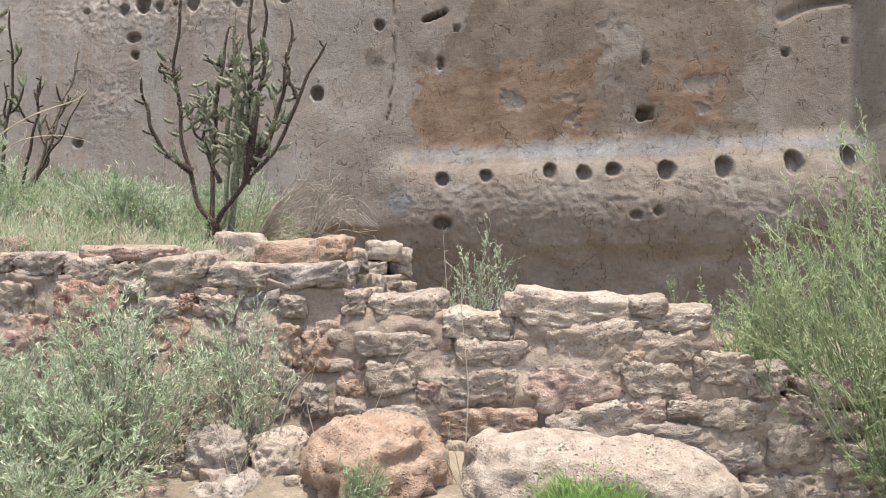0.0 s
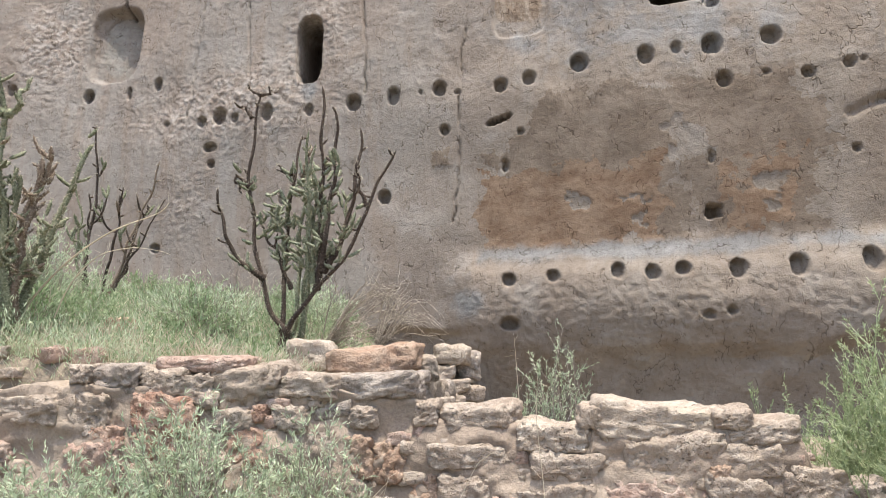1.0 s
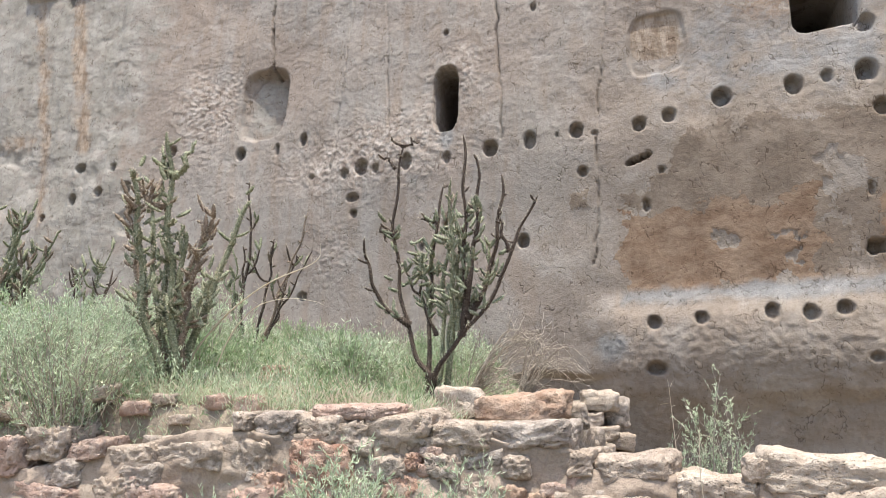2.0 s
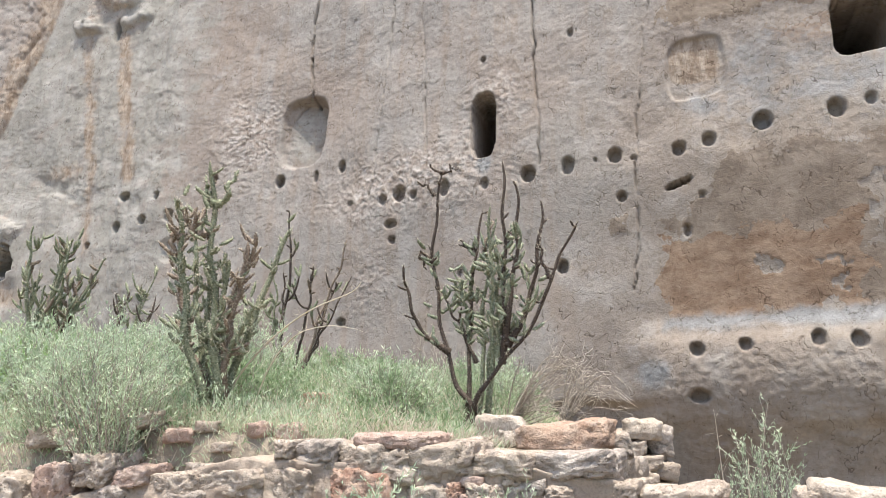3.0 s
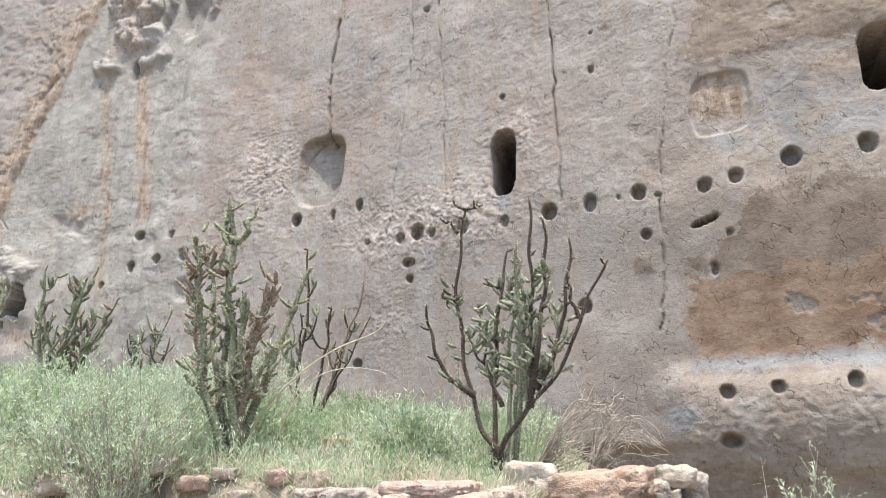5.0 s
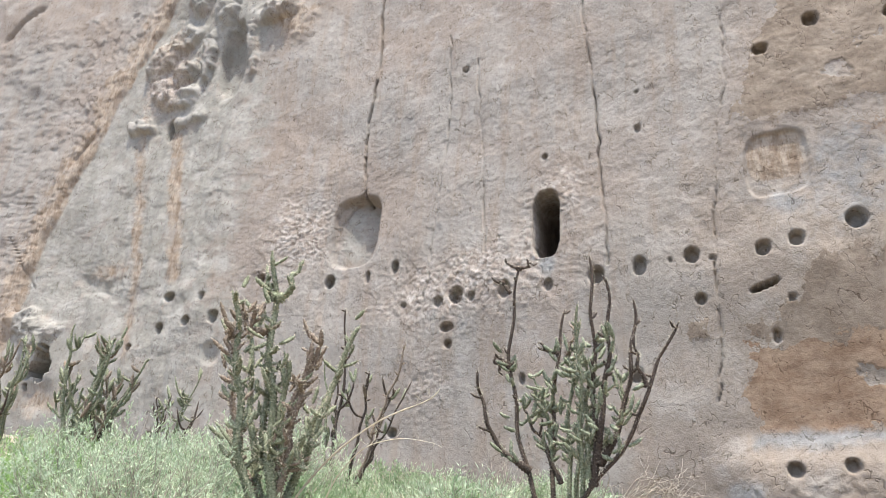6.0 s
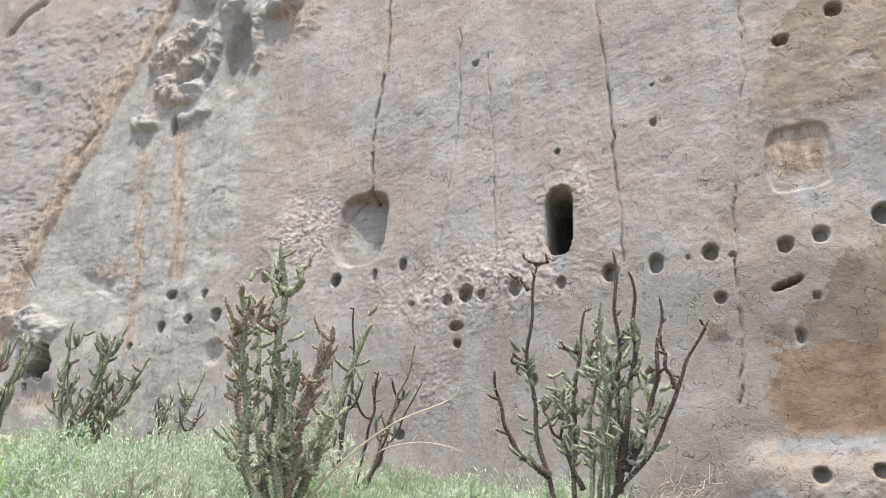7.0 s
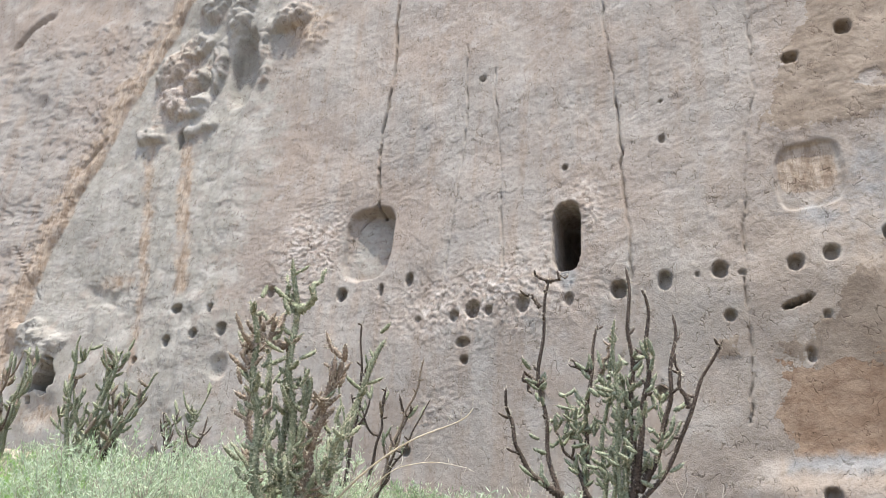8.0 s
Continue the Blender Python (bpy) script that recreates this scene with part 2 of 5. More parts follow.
def merge(parts):
    """Joins (verts, faces) pairs into one pair."""
    vs, fs, k = [], [], 0
    for v, f in parts:
        vs.append(v)
        fs.append(f + k)
        k += len(v)
    return np.concatenate(vs), np.concatenate(fs)


# ---------------------------------------------------------------- cliff
WALL_X = [-19, -11, -6.5, -3, 0, 2.5, 5, 9, 12]
WALL_Y = [13.1, 12.65, 12.2, 11.15, 10.1, 9.35, 8.6, 7.9, 7.5]
# openings as x, z, width, height
BEAM_ROW = [(-4.08, 4.83, 0.20, 0.25), (-4.37, 4.78, 0.13, 0.16), (-3.82, 4.77, 0.12, 0.15), (-3.31, 4.79, 0.16, 0.25), (-2.68, 4.76, 0.11, 0.17), (-2.03, 4.79, 0.21, 0.21),
            (-1.47, 4.80, 0.16, 0.23), (-0.85, 4.82, 0.18, 0.21), (-0.07, 4.75, 0.16, 0.18), (0.28, 4.80, 0.16, 0.18), (0.87, 4.92, 0.21, 0.24), (1.61, 4.91, 0.19, 0.23),
            (1.95, 4.94, 0.11, 0.15), (2.32, 4.92, 0.21, 0.24), (2.91, 4.94, 0.20, 0.21), (2.41, 4.48, 0.15, 0.19), (3.65, 4.54, 0.12, 0.13), (3.24, 4.46, 0.13, 0.13)]
LOWER_ROW = [(-0.01, 2.32, 0.16, 0.16), (0.50, 2.35, 0.14, 0.15), (1.21, 2.38, 0.15, 0.19), (1.57, 2.35, 0.15, 0.18), (1.88, 2.38, 0.16, 0.16), (2.43, 2.35, 0.17, 0.21),
             (3.00, 2.37, 0.18, 0.26), (3.67, 2.40, 0.18, 0.27), (4.20, 2.44, 0.17, 0.28), (-0.01, 1.80, 0.23, 0.15), (2.10, 1.87, 0.12, 0.09), (2.32, 1.91, 0.10, 0.11)]
LEFT_HOLES = [(-6.46, 5.44, 0.18, 0.23), (-5.71, 5.40, 0.09, 0.22), (-5.21, 5.48, 0.13, 0.22), (-4.21, 4.38, 0.22, 0.13), (-4.18, 4.13, 0.12, 0.12), (-4.98, 4.82, 0.10, 0.08),
              (-9.67, 5.49, 0.25, 0.17), (-8.92, 5.41, 0.11, 0.17), (-9.16, 4.99, 0.17, 0.19), (-8.64, 5.03, 0.17, 0.24), (-9.78, 4.92, 0.17, 0.21), (-10.35, 4.61, 0.12, 0.15),
              (-10.67, 4.67, 0.08, 0.10), (-7.82, 5.63, 0.15, 0.20), (-9.60, 3.04, 0.15, 0.22), (-5.05, 2.97, 0.16, 0.13), (-3.05, 3.54, 0.08, 0.15), (-1.58, 3.46, 0.16, 0.19)]
SMALL_HOLES = [(-0.78, 4.26, 0.13, 0.14), (0.16, 4.13, 0.08, 0.09), (-0.03, 3.73, 0.08, 0.16), (0.16, 7.43, 0.18, 0.17), (0.76, 7.66, 0.17, 0.20), (1.60, 7.45, 0.20, 0.20),
               (-2.74, 6.73, 0.08, 0.11), (-1.41, 6.79, 0.08, 0.12), (-1.40, 7.38, 0.05, 0.05), (-4.14, 8.79, 0.12, 0.10), (2.37, 5.51, 0.19, 0.22), (2.83, 4.51, 0.08, 0.06),
               (2.24, 3.62, 0.07, 0.16), (3.79, 4.56, 0.06, 0.06), (3.66, 3.60, 0.10, 0.10), (4.23, 3.69, 0.07, 0.07), (-1.10, 4.80, 0.05, 0.06), (-0.62, 4.74, 0.06, 0.07)]
CRACKS = {
    "alcove": [(-5.94, 6.80), (-6.01, 7.29), (-6.05, 7.96), (-5.97, 8.97), (-5.95, 9.83), (-6.05, 10.91), (-6.06, 12.3)],
    "door": [(-1.87, 4.9), (-1.89, 5.87), (-1.94, 6.48), (-2.0, 7.12), (-2.04, 8.09), (-2.13, 8.84), (-2.2, 9.9)],
    "niche": [(-0.67, 3.07), (-0.57, 4.22), (-0.58, 4.74), (-0.55, 5.38), (-0.39, 6.57), (-0.29, 7.12), (-0.23, 8.16), (-0.24, 9.3)],
    "thin": [(-4.62, 4.9), (-4.54, 5.86), (-4.46, 6.99), (-4.38, 8.32), (-4.46, 9.6)],
    "short": [(-3.62, 5.4), (-3.69, 6.05), (-3.74, 6.8), (-3.84, 7.83), (-3.91, 8.9)],
    "branch": [(-6.0, 6.95), (-6.25, 6.75), (-6.45, 6.4)],
    "left_slit": [(-12.94, 8.85), (-12.75, 9.15), (-12.54, 9.45)],
    "far": [(-14.1, 7.2), (-13.6, 6.6), (-13.1, 6.0)],
    "high": [(-16.3, 12.7), (-15.9, 13.1), (-15.3, 13.5)],
    "groove": [(3.62, 3.98), (3.95, 4.1), (4.25, 4.14)],
}


def wall_y(x, z):
    """The face of the cliff before weathering: bends in plan, leans back above the beam holes, spreads at the foot."""
    x0 = np.interp(x, WALL_X, WALL_Y)
    x1, x2 = np.interp(x - 0.8, WALL_X, WALL_Y), np.interp(x + 0.8, WALL_X, WALL_Y)
    foot = 0.07 * np.maximum(4.6 - z, 0) * (1 - step(x, -2.2, 0.2))
    return 0.5 * x0 + 0.25 * (x1 + x2) + 0.145 * np.maximum(z - 4.6, 0) - foot


def hole(x, z, cx, cz, w, h, power=2.15, soft=0.28, tilt=0.0, warp=0.0):
    """1 inside a rounded opening, 0 outside; worked out in its own window only."""
    if x.shape[0] > 400:
        i = np.nonzero(np.abs(x[:, 0] - cx) < w)[0]
        j = np.nonzero(np.abs(z[0] - cz) < h + 0.2)[0]
        full = np.zeros_like(x)
        if len(i) and len(j):
            cut = np.s_[i[0]:i[-1] + 1, j[0]:j[-1] + 1]
            zz = z[cut] - tilt * (x[cut] - cx)
            if warp:
                zz = zz + warp * fbm(x[cut] * 3, z[cut] * 3, 3)
            full[cut] = hole(x[cut], zz, cx, cz, w, h, power, soft)
        return full
    wob = 1 + (0.30 if max(w, h) < 0.4 else 0.05) * fbm(x * 9 + cx, z * 9 + cz, 2)
    r = (np.abs((x - cx) / (w / 2)) ** power + np.abs((z - cz) / (h / 2)) ** power) ** (1 / power) * wob
    return 1 - step(r, 1.08 - soft, 1.08)


def line_gap(x, z, pts, width):
    if x.shape[0] > 700:
        xs, zs = [p[0] for p in pts], [p[1] for p in pts]
        i = np.nonzero((x[:, 0] > min(xs) - 4 * width - 0.1) & (x[:, 0] < max(xs) + 4 * width + 0.1))[0]
        j = np.nonzero((z[0] > min(zs) - 4 * width) & (z[0] < max(zs) + 4 * width))[0]
        full, cut = np.zeros_like(x), np.s_[i[0]:i[-1] + 1, j[0]:j[-1] + 1]
        full[cut] = line_gap(x[cut][:699], z[cut][:699], pts, width) if i[-1] + 1 - i[0] < 700 else 0
        return full
    best = np.full(x.shape, 9.0)
    wx = x + 0.05 * fbm(x * 3.1, z * 3.1, 3) * 2
    for (x0, z0), (x1, z1) in zip(pts, pts[1:]):
        t = np.clip(((wx - x0) * (x1 - x0) + (z - z0) * (z1 - z0)) / ((x1 - x0) ** 2 + (z1 - z0) ** 2), 0, 1)
        best = np.minimum(best, np.hypot(wx - x0 - t * (x1 - x0), z - z0 - t * (z1 - z0)))
    return np.exp(-((best / width) ** 2))


def box(x, z, x0, x1, z0, z1, soft=0.25):
    """0.5 on the outline, 1 well inside, 0 well outside."""
    d = np.minimum(np.minimum(x - x0, x1 - x), np.minimum(z - z0, z1 - z))
    return np.clip(0.5 + d / (2 * soft), 0, 1)


def build_cliff():
    xs = np.concatenate([np.arange(-19, -13.5, 0.07), np.arange(-13.5, -7, 0.032), np.arange(-7, 4.7, 0.0195), np.arange(4.7, 12.1, 0.08)])
    zs = np.concatenate([np.arange(-0.6, 1.0, 0.07), np.arange(1.0, 8.2, 0.0195), np.arange(8.2, 12.6, 0.034), np.arange(12.6, 15.6, 0.1)])
    x, z = np.meshgrid(xs, zs, indexing="ij")
    # out: metres towards the viewer
    out = 0.30 * fbm(x * 0.33, z * 0.33, 3) + 0.10 * fbm(x * 1.1, z * 0.6, 4)
    wx, wz = x + 0.3 * fbm(x * 2.3, z * 2.3, 3), z + 0.3 * fbm(x * 2.3 + 31, z * 2.3, 3)
    out += 0.013 * fbm(wx * 4, wz * 3.6, 5, 0.6)
    ridge = 1 - np.abs(2 * fbm(x * 2.4 + 5, z * 3.4, 4)) * 3.0
    rough = 0.35 + 0.65 * step(z, 4.2, 5.2)
    out += rough * 0.007 * np.clip(ridge, 0, 1)
    out += rough * 0.014 * np.abs(fbm(wx * 11, wz * 10, 3))
    shelf = fbm(x * 0.9 + 3, z * 0.8, 5, 0.55) * 16
    part_up = shelf - np.floor(shelf)
    out += (0.35 + 0.65 * step(z, 3.9, 4.8)) * 0.006 * (np.floor(shelf) + step(part_up, 0.0, 0.10))
    # scabby crust round alcove and door
    scab = np.clip(np.maximum(0.95 - np.hypot((x + 7.2) / 1.3, (z - 6.3) / 1.6), 1.0 - np.hypot((x + 3.9) / 2.4, (z - 5.0) / 1.0)), 0, 1)
    scab = np.maximum(scab, 0.8 * np.clip(1.05 - np.hypot((x + 2.6) / 0.75, (z - 6.0) / 0.9), 0, 1))
    scab = np.maximum(scab, np.clip(1 - np.hypot((x + 4.6) / 0.9, (z - 3.6) / 1.0), 0, 1) * 0.6)
    scab = np.maximum(scab, 0.8 * np.clip(1.15 - np.hypot((x + 11.0) / 0.9, (z - 10.4) / 1.5), 0, 1))
    out += scab * 0.11 * np.abs(fbm(wx * 9.0, wz * 10.0, 4, 0.75)) ** 0.8
    # ledge with its bulging foot, cut back below
    along = step(x + 0.12 * fbm(z * 2, x * 0, 2), -0.95, -0.35)
    brow = 1.40 + 0.16 * fbm(x * 1.3, x * 0 + 3, 3) + 0.25 * step(x, 2.2, 4.2)
    ledge = (1 - step(z + 0.12 * fbm(x * 2.6, z, 4), 2.34, 2.80)) * (0.42 + 0.58 * step(z + 0.22 * fbm(x * 3.5, z * 3, 4), brow - 0.12, brow + 0.16))
    ledge = ledge * (0.17 + 0.13 * np.sin(np.clip((z - 1.4) / 1.1, 0, 1) * np.pi))
    out += along * (1 - step(z, 2.2, 2.45)) * (0.06 * fbm(wx * 2.2, wz * 3.0, 5, 0.62) + 0.05 * np.abs(fbm(wx * 13, wz * 14, 3)))
    out += along * ledge - 0.10 * along * (1 - step(z, 0.9, 1.35))
    out += (1 - along) * step(x, -4, -2.5) * (-0.16 * (1 - step(z + 0.2 * fbm(x * 1.5, z, 2), 1.68, 1.80)) + 0.05 * (1 - step(z, 2.2, 2.9)))
    # buttress that closes the plastered bay
    out += 0.38 * step(x + 0.12 * (z - 2.6) * 0.3 + 0.10 * fbm(z * 1.5, x, 2), 4.30, 4.52) - 0.06 * step(x, 3.4, 3.9) * (1 - step(x, 4.30, 4.5)) * step(z, 2.6, 2.8)
    # fluted and dripping rock on the far side, closed by a slanting edge with flaky rock beyond it
    flute = step(-x, 8.4, 9.0) * (1 - step(-x, 11.3, 12.0))
    out += flute * (0.22 * np.abs(fbm(x * 1.5 + 0.10 * z + 4, z * 0.10, 3)) + 0.13 * fbm(x * 3.4, z * 0.35, 4) + 0.06 * fbm(wx * 3, wz * 3, 4, 0.6))
    edge = np.interp(z, [5.0, 6.9, 7.7, 8.7, 10.1, 11.8, 13.5], [-13.3, -13.2, -12.9, -12.5, -12.07, -11.48, -10.9]) + 0.35 * fbm(z * 1.1, z * 0 + 2, 4)
    beyond = step(edge - x, 0.0, 0.22)
    strata = fbm(x * 0.8 + z * 0.4, z * 0.7 - x * 0.25, 5, 0.6) * 9
    cleft = strata - np.floor(strata)
    out += beyond * (0.10 + 0.020 * (np.floor(strata) + step(cleft, 0.0, 0.14)) + 0.05 * fbm(wx * 4, wz * 4, 5, 0.65))
    out += 0.10 * (1 - beyond) * step(-x, 11.2, 11.6) * fbm(x * 1.2, z * 0.5, 3)
    for cx, cz, rx, rz, d in ((-10.73, 11.50, 0.42, 0.40, 0.42), (-11.20, 11.05, 0.42, 0.55, 0.40), (-10.50, 10.50, 0.30, 0.34, 0.46), (-10.60, 9.90, 0.46, 0.30, 0.38), (-11.00, 10.20, 0.30, 0.34, 0.28),
                              (-11.37, 9.32, 0.28, 0.20, 0.36), (-10.15, 9.30, 0.55, 0.20, 0.22), (-10.02, 10.85, 0.20, 0.80, 0.40), (-9.75, 12.2, 0.30, 0.9, 0.42), (-8.95, 10.9, 0.16, 0.95, 0.26),
                              (-8.40, 11.55, 0.50, 0.36, 0.50), (-7.95, 11.2, 0.5, 0.6, 0.16), (-10.5, 12.6, 0.4, 0.6, 0.4), (-12.6, 5.05, 0.5, 0.35, 0.35), (-13.1, 5.3, 0.4, 0.3, 0.3)):
        i = np.nonzero(np.abs(xs - cx) < rx * 2.2)[0]
        j = np.nonzero(np.abs(zs - cz) < rz * 2.2)[0]
        cut = np.s_[i[0]:i[-1] + 1, j[0]:j[-1] + 1]
        px, pz = x[cut], z[cut]
        kx, kz = px + 0.45 * fbm(px * 2.6, pz * 2.6, 4, 0.6), pz + 0.45 * fbm(px * 2.6 + 9, pz * 2.6, 4, 0.6)
        lump = np.clip(1.15 - ((kx - cx) / rx) ** 2 - ((kz - cz) / rz) ** 2, 0, 1)
        out[cut] += d * 0.42 * step(lump, 0, 1.0) * (1 + 1.3 * fbm(px * 5, pz * 5, 4, 0.7))
    out -= 0.28 * hole(x, z, -9.38, 10.55, 0.72, 2.1, 2.2, 0.5, 0.0, 0.5) + 0.35 * hole(x, z, -10.62, 9.15, 0.20, 0.55, 2.0, 0.5)
    out -= 0.06 * hole(x, z, -11.5, 5.90, 1.5, 0.55, 2.0, 0.8, -0.28, 0.5)
    # openings
    for row, depth in ((BEAM_ROW, 0.8), (LOWER_ROW, 0.85), (LEFT_HOLES, 0.9), (SMALL_HOLES, 0.9)):
        for cx, cz, w, h in row:
            out -= depth * min(w, h) * 1.1 * hole(x, z, cx, cz, w, h)
    out -= 2.0 * hole(x, z, -2.72, 5.67, 0.37, 0.95, 3.4, 0.14)
    out -= 6.0 * hole(x, z, 2.03, 5.94, 0.64, 0.76, 5.0, 0.08)
    out -= (0.08 + 0.27 * step(x, -6.62, -5.75)) * hole(x, z, -6.08, 6.27, 0.90, 1.24, 3.6, 0.18)
    out -= 0.055 * hole(x, z, 0.18, 5.80, 0.66, 0.80, 4.0, 0.12)
    out -= 0.22 * hole(x, z, 2.25, 3.01, 0.155, 0.145, 5.0, 0.15)
    out -= 0.26 * hole(x, z, -0.09, 4.31, 0.31, 0.08, 2.5, 0.3, 0.28)
    out -= 0.08 * hole(x, z, -8.58, 4.40, 0.35, 0.47, 2.5, 0.6)
    out -= 1.8 * hole(x, z, -12.42, 4.32, 0.55, 0.54, 2.0, 0.2, 0.25, 0.9) + 0.08 * hole(x, z, -12.3, 3.85, 0.9, 0.8, 2.4, 0.8)
    for name, pts in CRACKS.items():
        wide, deep = {"alcove": (0.020, 0.16), "door": (0.012, 0.10), "niche": (0.009, 0.07), "left_slit": (0.05, 0.2), "high": (0.06, 0.2), "groove": (0.05, 0.12)}.get(name, (0.010, 0.055))
        out -= deep * line_gap(x, z, pts, wide) * (0.35 + 0.65 * step(vnoise(x * 1.5, z * 4.5), 0.3, 0.65))
    # coats and stains
    top_slope = 3.75 + 0.95 * step(x, -0.3, 0.7)
    brown = np.clip(0.5 + np.minimum(np.minimum(x + 0.15, 3.30 - x), np.minimum(z - 2.72, np.minimum(top_slope, 4.62 - 0.10 * step(x, 1.2, 1.9)) - z)) / 0.8, 0, 1)
    brown = np.maximum(brown, box(x, z, -0.15 + 0.6 * np.clip(z - 7.1, 0, 1), 2.6, 6.35, 8.2, 0.30) * 0.92)
    brown = np.maximum(brown, 0.62 * box(x, z, -1.0, -0.62, 3.7, 4.1, 0.15))
    brown = np.minimum(brown, 1 - 0.62 * box(x, z, 1.70, 2.35, 2.6, 4.1, 0.3))
    orange = np.maximum(box(x, z, -0.32, 1.72, 2.68, 3.66, 0.30), 0.66 * box(x, z, 2.25, 3.25, 2.72, 3.70, 0.35))
    orange = np.maximum(orange, 0.62 * box(x, z, 0.9, 2.4, 5.45, 6.3, 0.5))
    for cx, cz, rx, rz in ((0.84, 3.26, 0.15, 0.13), (1.47, 3.26, 0.13, 0.10), (1.49, 2.99, 0.08, 0.13), (1.93, 3.94, 0.13, 0.26), (2.87, 3.31, 0.16, 0.1), (2.87, 3.03, 0.14, 0.09), (0.95, 6.85, 0.15, 0.11), (1.25, 7.15, 0.2, 0.14)):
        bare = np.clip(1.0 - np.hypot((x - cx) / rx, (z - cz) / rz) + 4.5 * fbm(x * 6 + cx, z * 6, 5, 0.65), 0, 1) * (np.hypot(x - cx, z - cz) < 0.6)
        orange, brown = orange - 1.5 * bare, brown - 1.5 * bare
    pale = along * box(x, z, -0.4, 4.4, 2.52, 2.74, 0.12) * (0.6 + 0.35 * vnoise(x * 1.7, z * 2))
    pale = np.maximum(pale, 0.75 * np.clip(1.2 - np.hypot((x + 0.45) / 0.35, (z - 2.05) / 0.3), 0, 1))
    pale = np.maximum(pale, 0.62 * np.clip(1.3 - np.hypot((x - 0.2) / 0.4, (z - 5.3) / 0.25), 0, 1))
    pale = np.maximum(pale, 0.55 * box(x, z, 0.2, 3.4, 4.55, 6.3, 0.6))
    pale = np.maximum(pale, 0.8 * np.clip(1.2 - np.hypot((x + 2.68) / 0.2, (z - 5.05) / 0.28), 0, 1))
    grey = 0.70 * step(-x, 6.9, 9.6) * (1 - beyond)
    grey = np.maximum(grey, 0.5 * hole(x, z, -6.02, 6.24, 0.8, 1.1))
    ochre = np.maximum(0.68 * line_gap(x, z, [(-9.70, 5.9), (-10.05, 7.5), (-10.38, 8.9)], 0.24), 0.62 * line_gap(x, z, [(-10.42, 4.5), (-10.65, 6.1), (-10.92, 7.3), (-11.3, 9.1)], 0.20))
    ochre = np.maximum(ochre, 0.66 * step(edge - x, -0.1, 0.1) * (1 - step(edge - x, 0.3, 1.3)))
    ochre = np.maximum(ochre, 0.70 * np.clip(1.25 - np.hypot((x + 10.95) / 0.8, (z - 10.6) / 1.5), 0, 1))
    ochre = np.maximum(ochre, 0.6 * np.clip(1.2 - np.hypot((x + 11.2) / 0.9, (z - 6.2) / 0.3), 0, 1))
    ochre = np.maximum(ochre, 0.60 * np.clip(1.2 - np.hypot((x + 8.0) / 0.9, (z - 11.3) / 0.9), 0, 1))
    ochre = np.maximum(ochre, 0.62 * np.clip(1.2 - np.hypot((x + 12.3) / 0.8, (z - 3.8) / 0.5), 0, 1))
    ochre = np.maximum(ochre, 0.85 * hole(x, z, 0.18, 5.90, 0.66, 0.66, 4.0, 0.3))
    dust = 0.6 * step(x, -3.2, 1.2) * (1 - 0.7 * step(z, 4.9, 6.5))
    out += 0.014 * np.maximum(step(brown, 0.4, 0.6), step(orange, 0.4, 0.6))
    y = wall_y(x, z) - out
    # the mass of the rock behind the face: top, back and both ends
    verts = np.pad(np.stack([x, y, z], -1), ((1, 1), (0, 3), (0, 0)), "edge")
    verts[:, -3] += (0, 1.2, 0.8)
    verts[:, -2] += (0, 9.0, 1.6)
    verts[:, -1, 1], verts[:, -1, 2] = 26.0, -0.6
    verts[(0, -1), :, 1] = np.maximum(verts[(0, -1), :, 1], 26.0)
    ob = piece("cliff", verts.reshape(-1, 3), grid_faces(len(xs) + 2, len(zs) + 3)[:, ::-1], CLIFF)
    for name, v in (("dust", dust), ("brown", brown), ("orange", orange), ("pale", pale), ("grey", grey), ("ochre", ochre), ("scab", scab * 0.9)):
        a = ob.data.attributes.new(name, "FLOAT", "POINT")
        a.data.foreach_set("value", np.pad(np.clip(v, 0, 1), ((1, 1), (0, 3)), "edge").astype(np.float32).ravel())
    return tagged(ob, "pinkish tan tuff cliff with carved beam holes and plaster remnants", "cliff", kind="structure")


cliff = build_cliff()


# ---------------------------------------------------------------- ground
def wall_line(x, z=0.0):
    """The face of the masonry wall: runs slightly askew and leans back."""
    return 4.62 - 0.15 * np.maximum(x, -0.8) + 0.06 * np.minimum(x + 0.8, 0) + 0.12 * np.maximum(z - 0.5, 0)


def ground_z(x, y):
    x, y = np.asarray(x, float), np.asarray(y, float)
    front = 0.02 + 0.40 * step(y, 2.2, 4.5) + 0.35 * step(-x, 2.6, 5.5) * step(y, 2.0, 4.6) - 0.32 * step(x, 0.9, 1.7) * step(y, 2, 4)
    terrace = 1.40 + (0.01 + 0.08 * step(-x, 1.3, 2.3)) * (y - 5) + 0.10 * np.maximum(-x - 1.8, 0) - 0.22 * step(-x, 3.5, 4.6) * (1 - step(y, 4.9, 6.2))
    low = 0.45 + 0.04 * (y - 5) + 0 * x
    side = -0.98 + 0.10 * (y - 5)
    back = low + (terrace - low) * (1 - step(x, side - 0.05, side + 0.12))
    w = step(y - wall_line(x), 0.18, 0.36)
    z = front + (back - front) * w
    return z + 0.05 * fbm(x * 1.1, y * 1.1, 4) + 0.02 * fbm(x * 6, y * 6, 2)


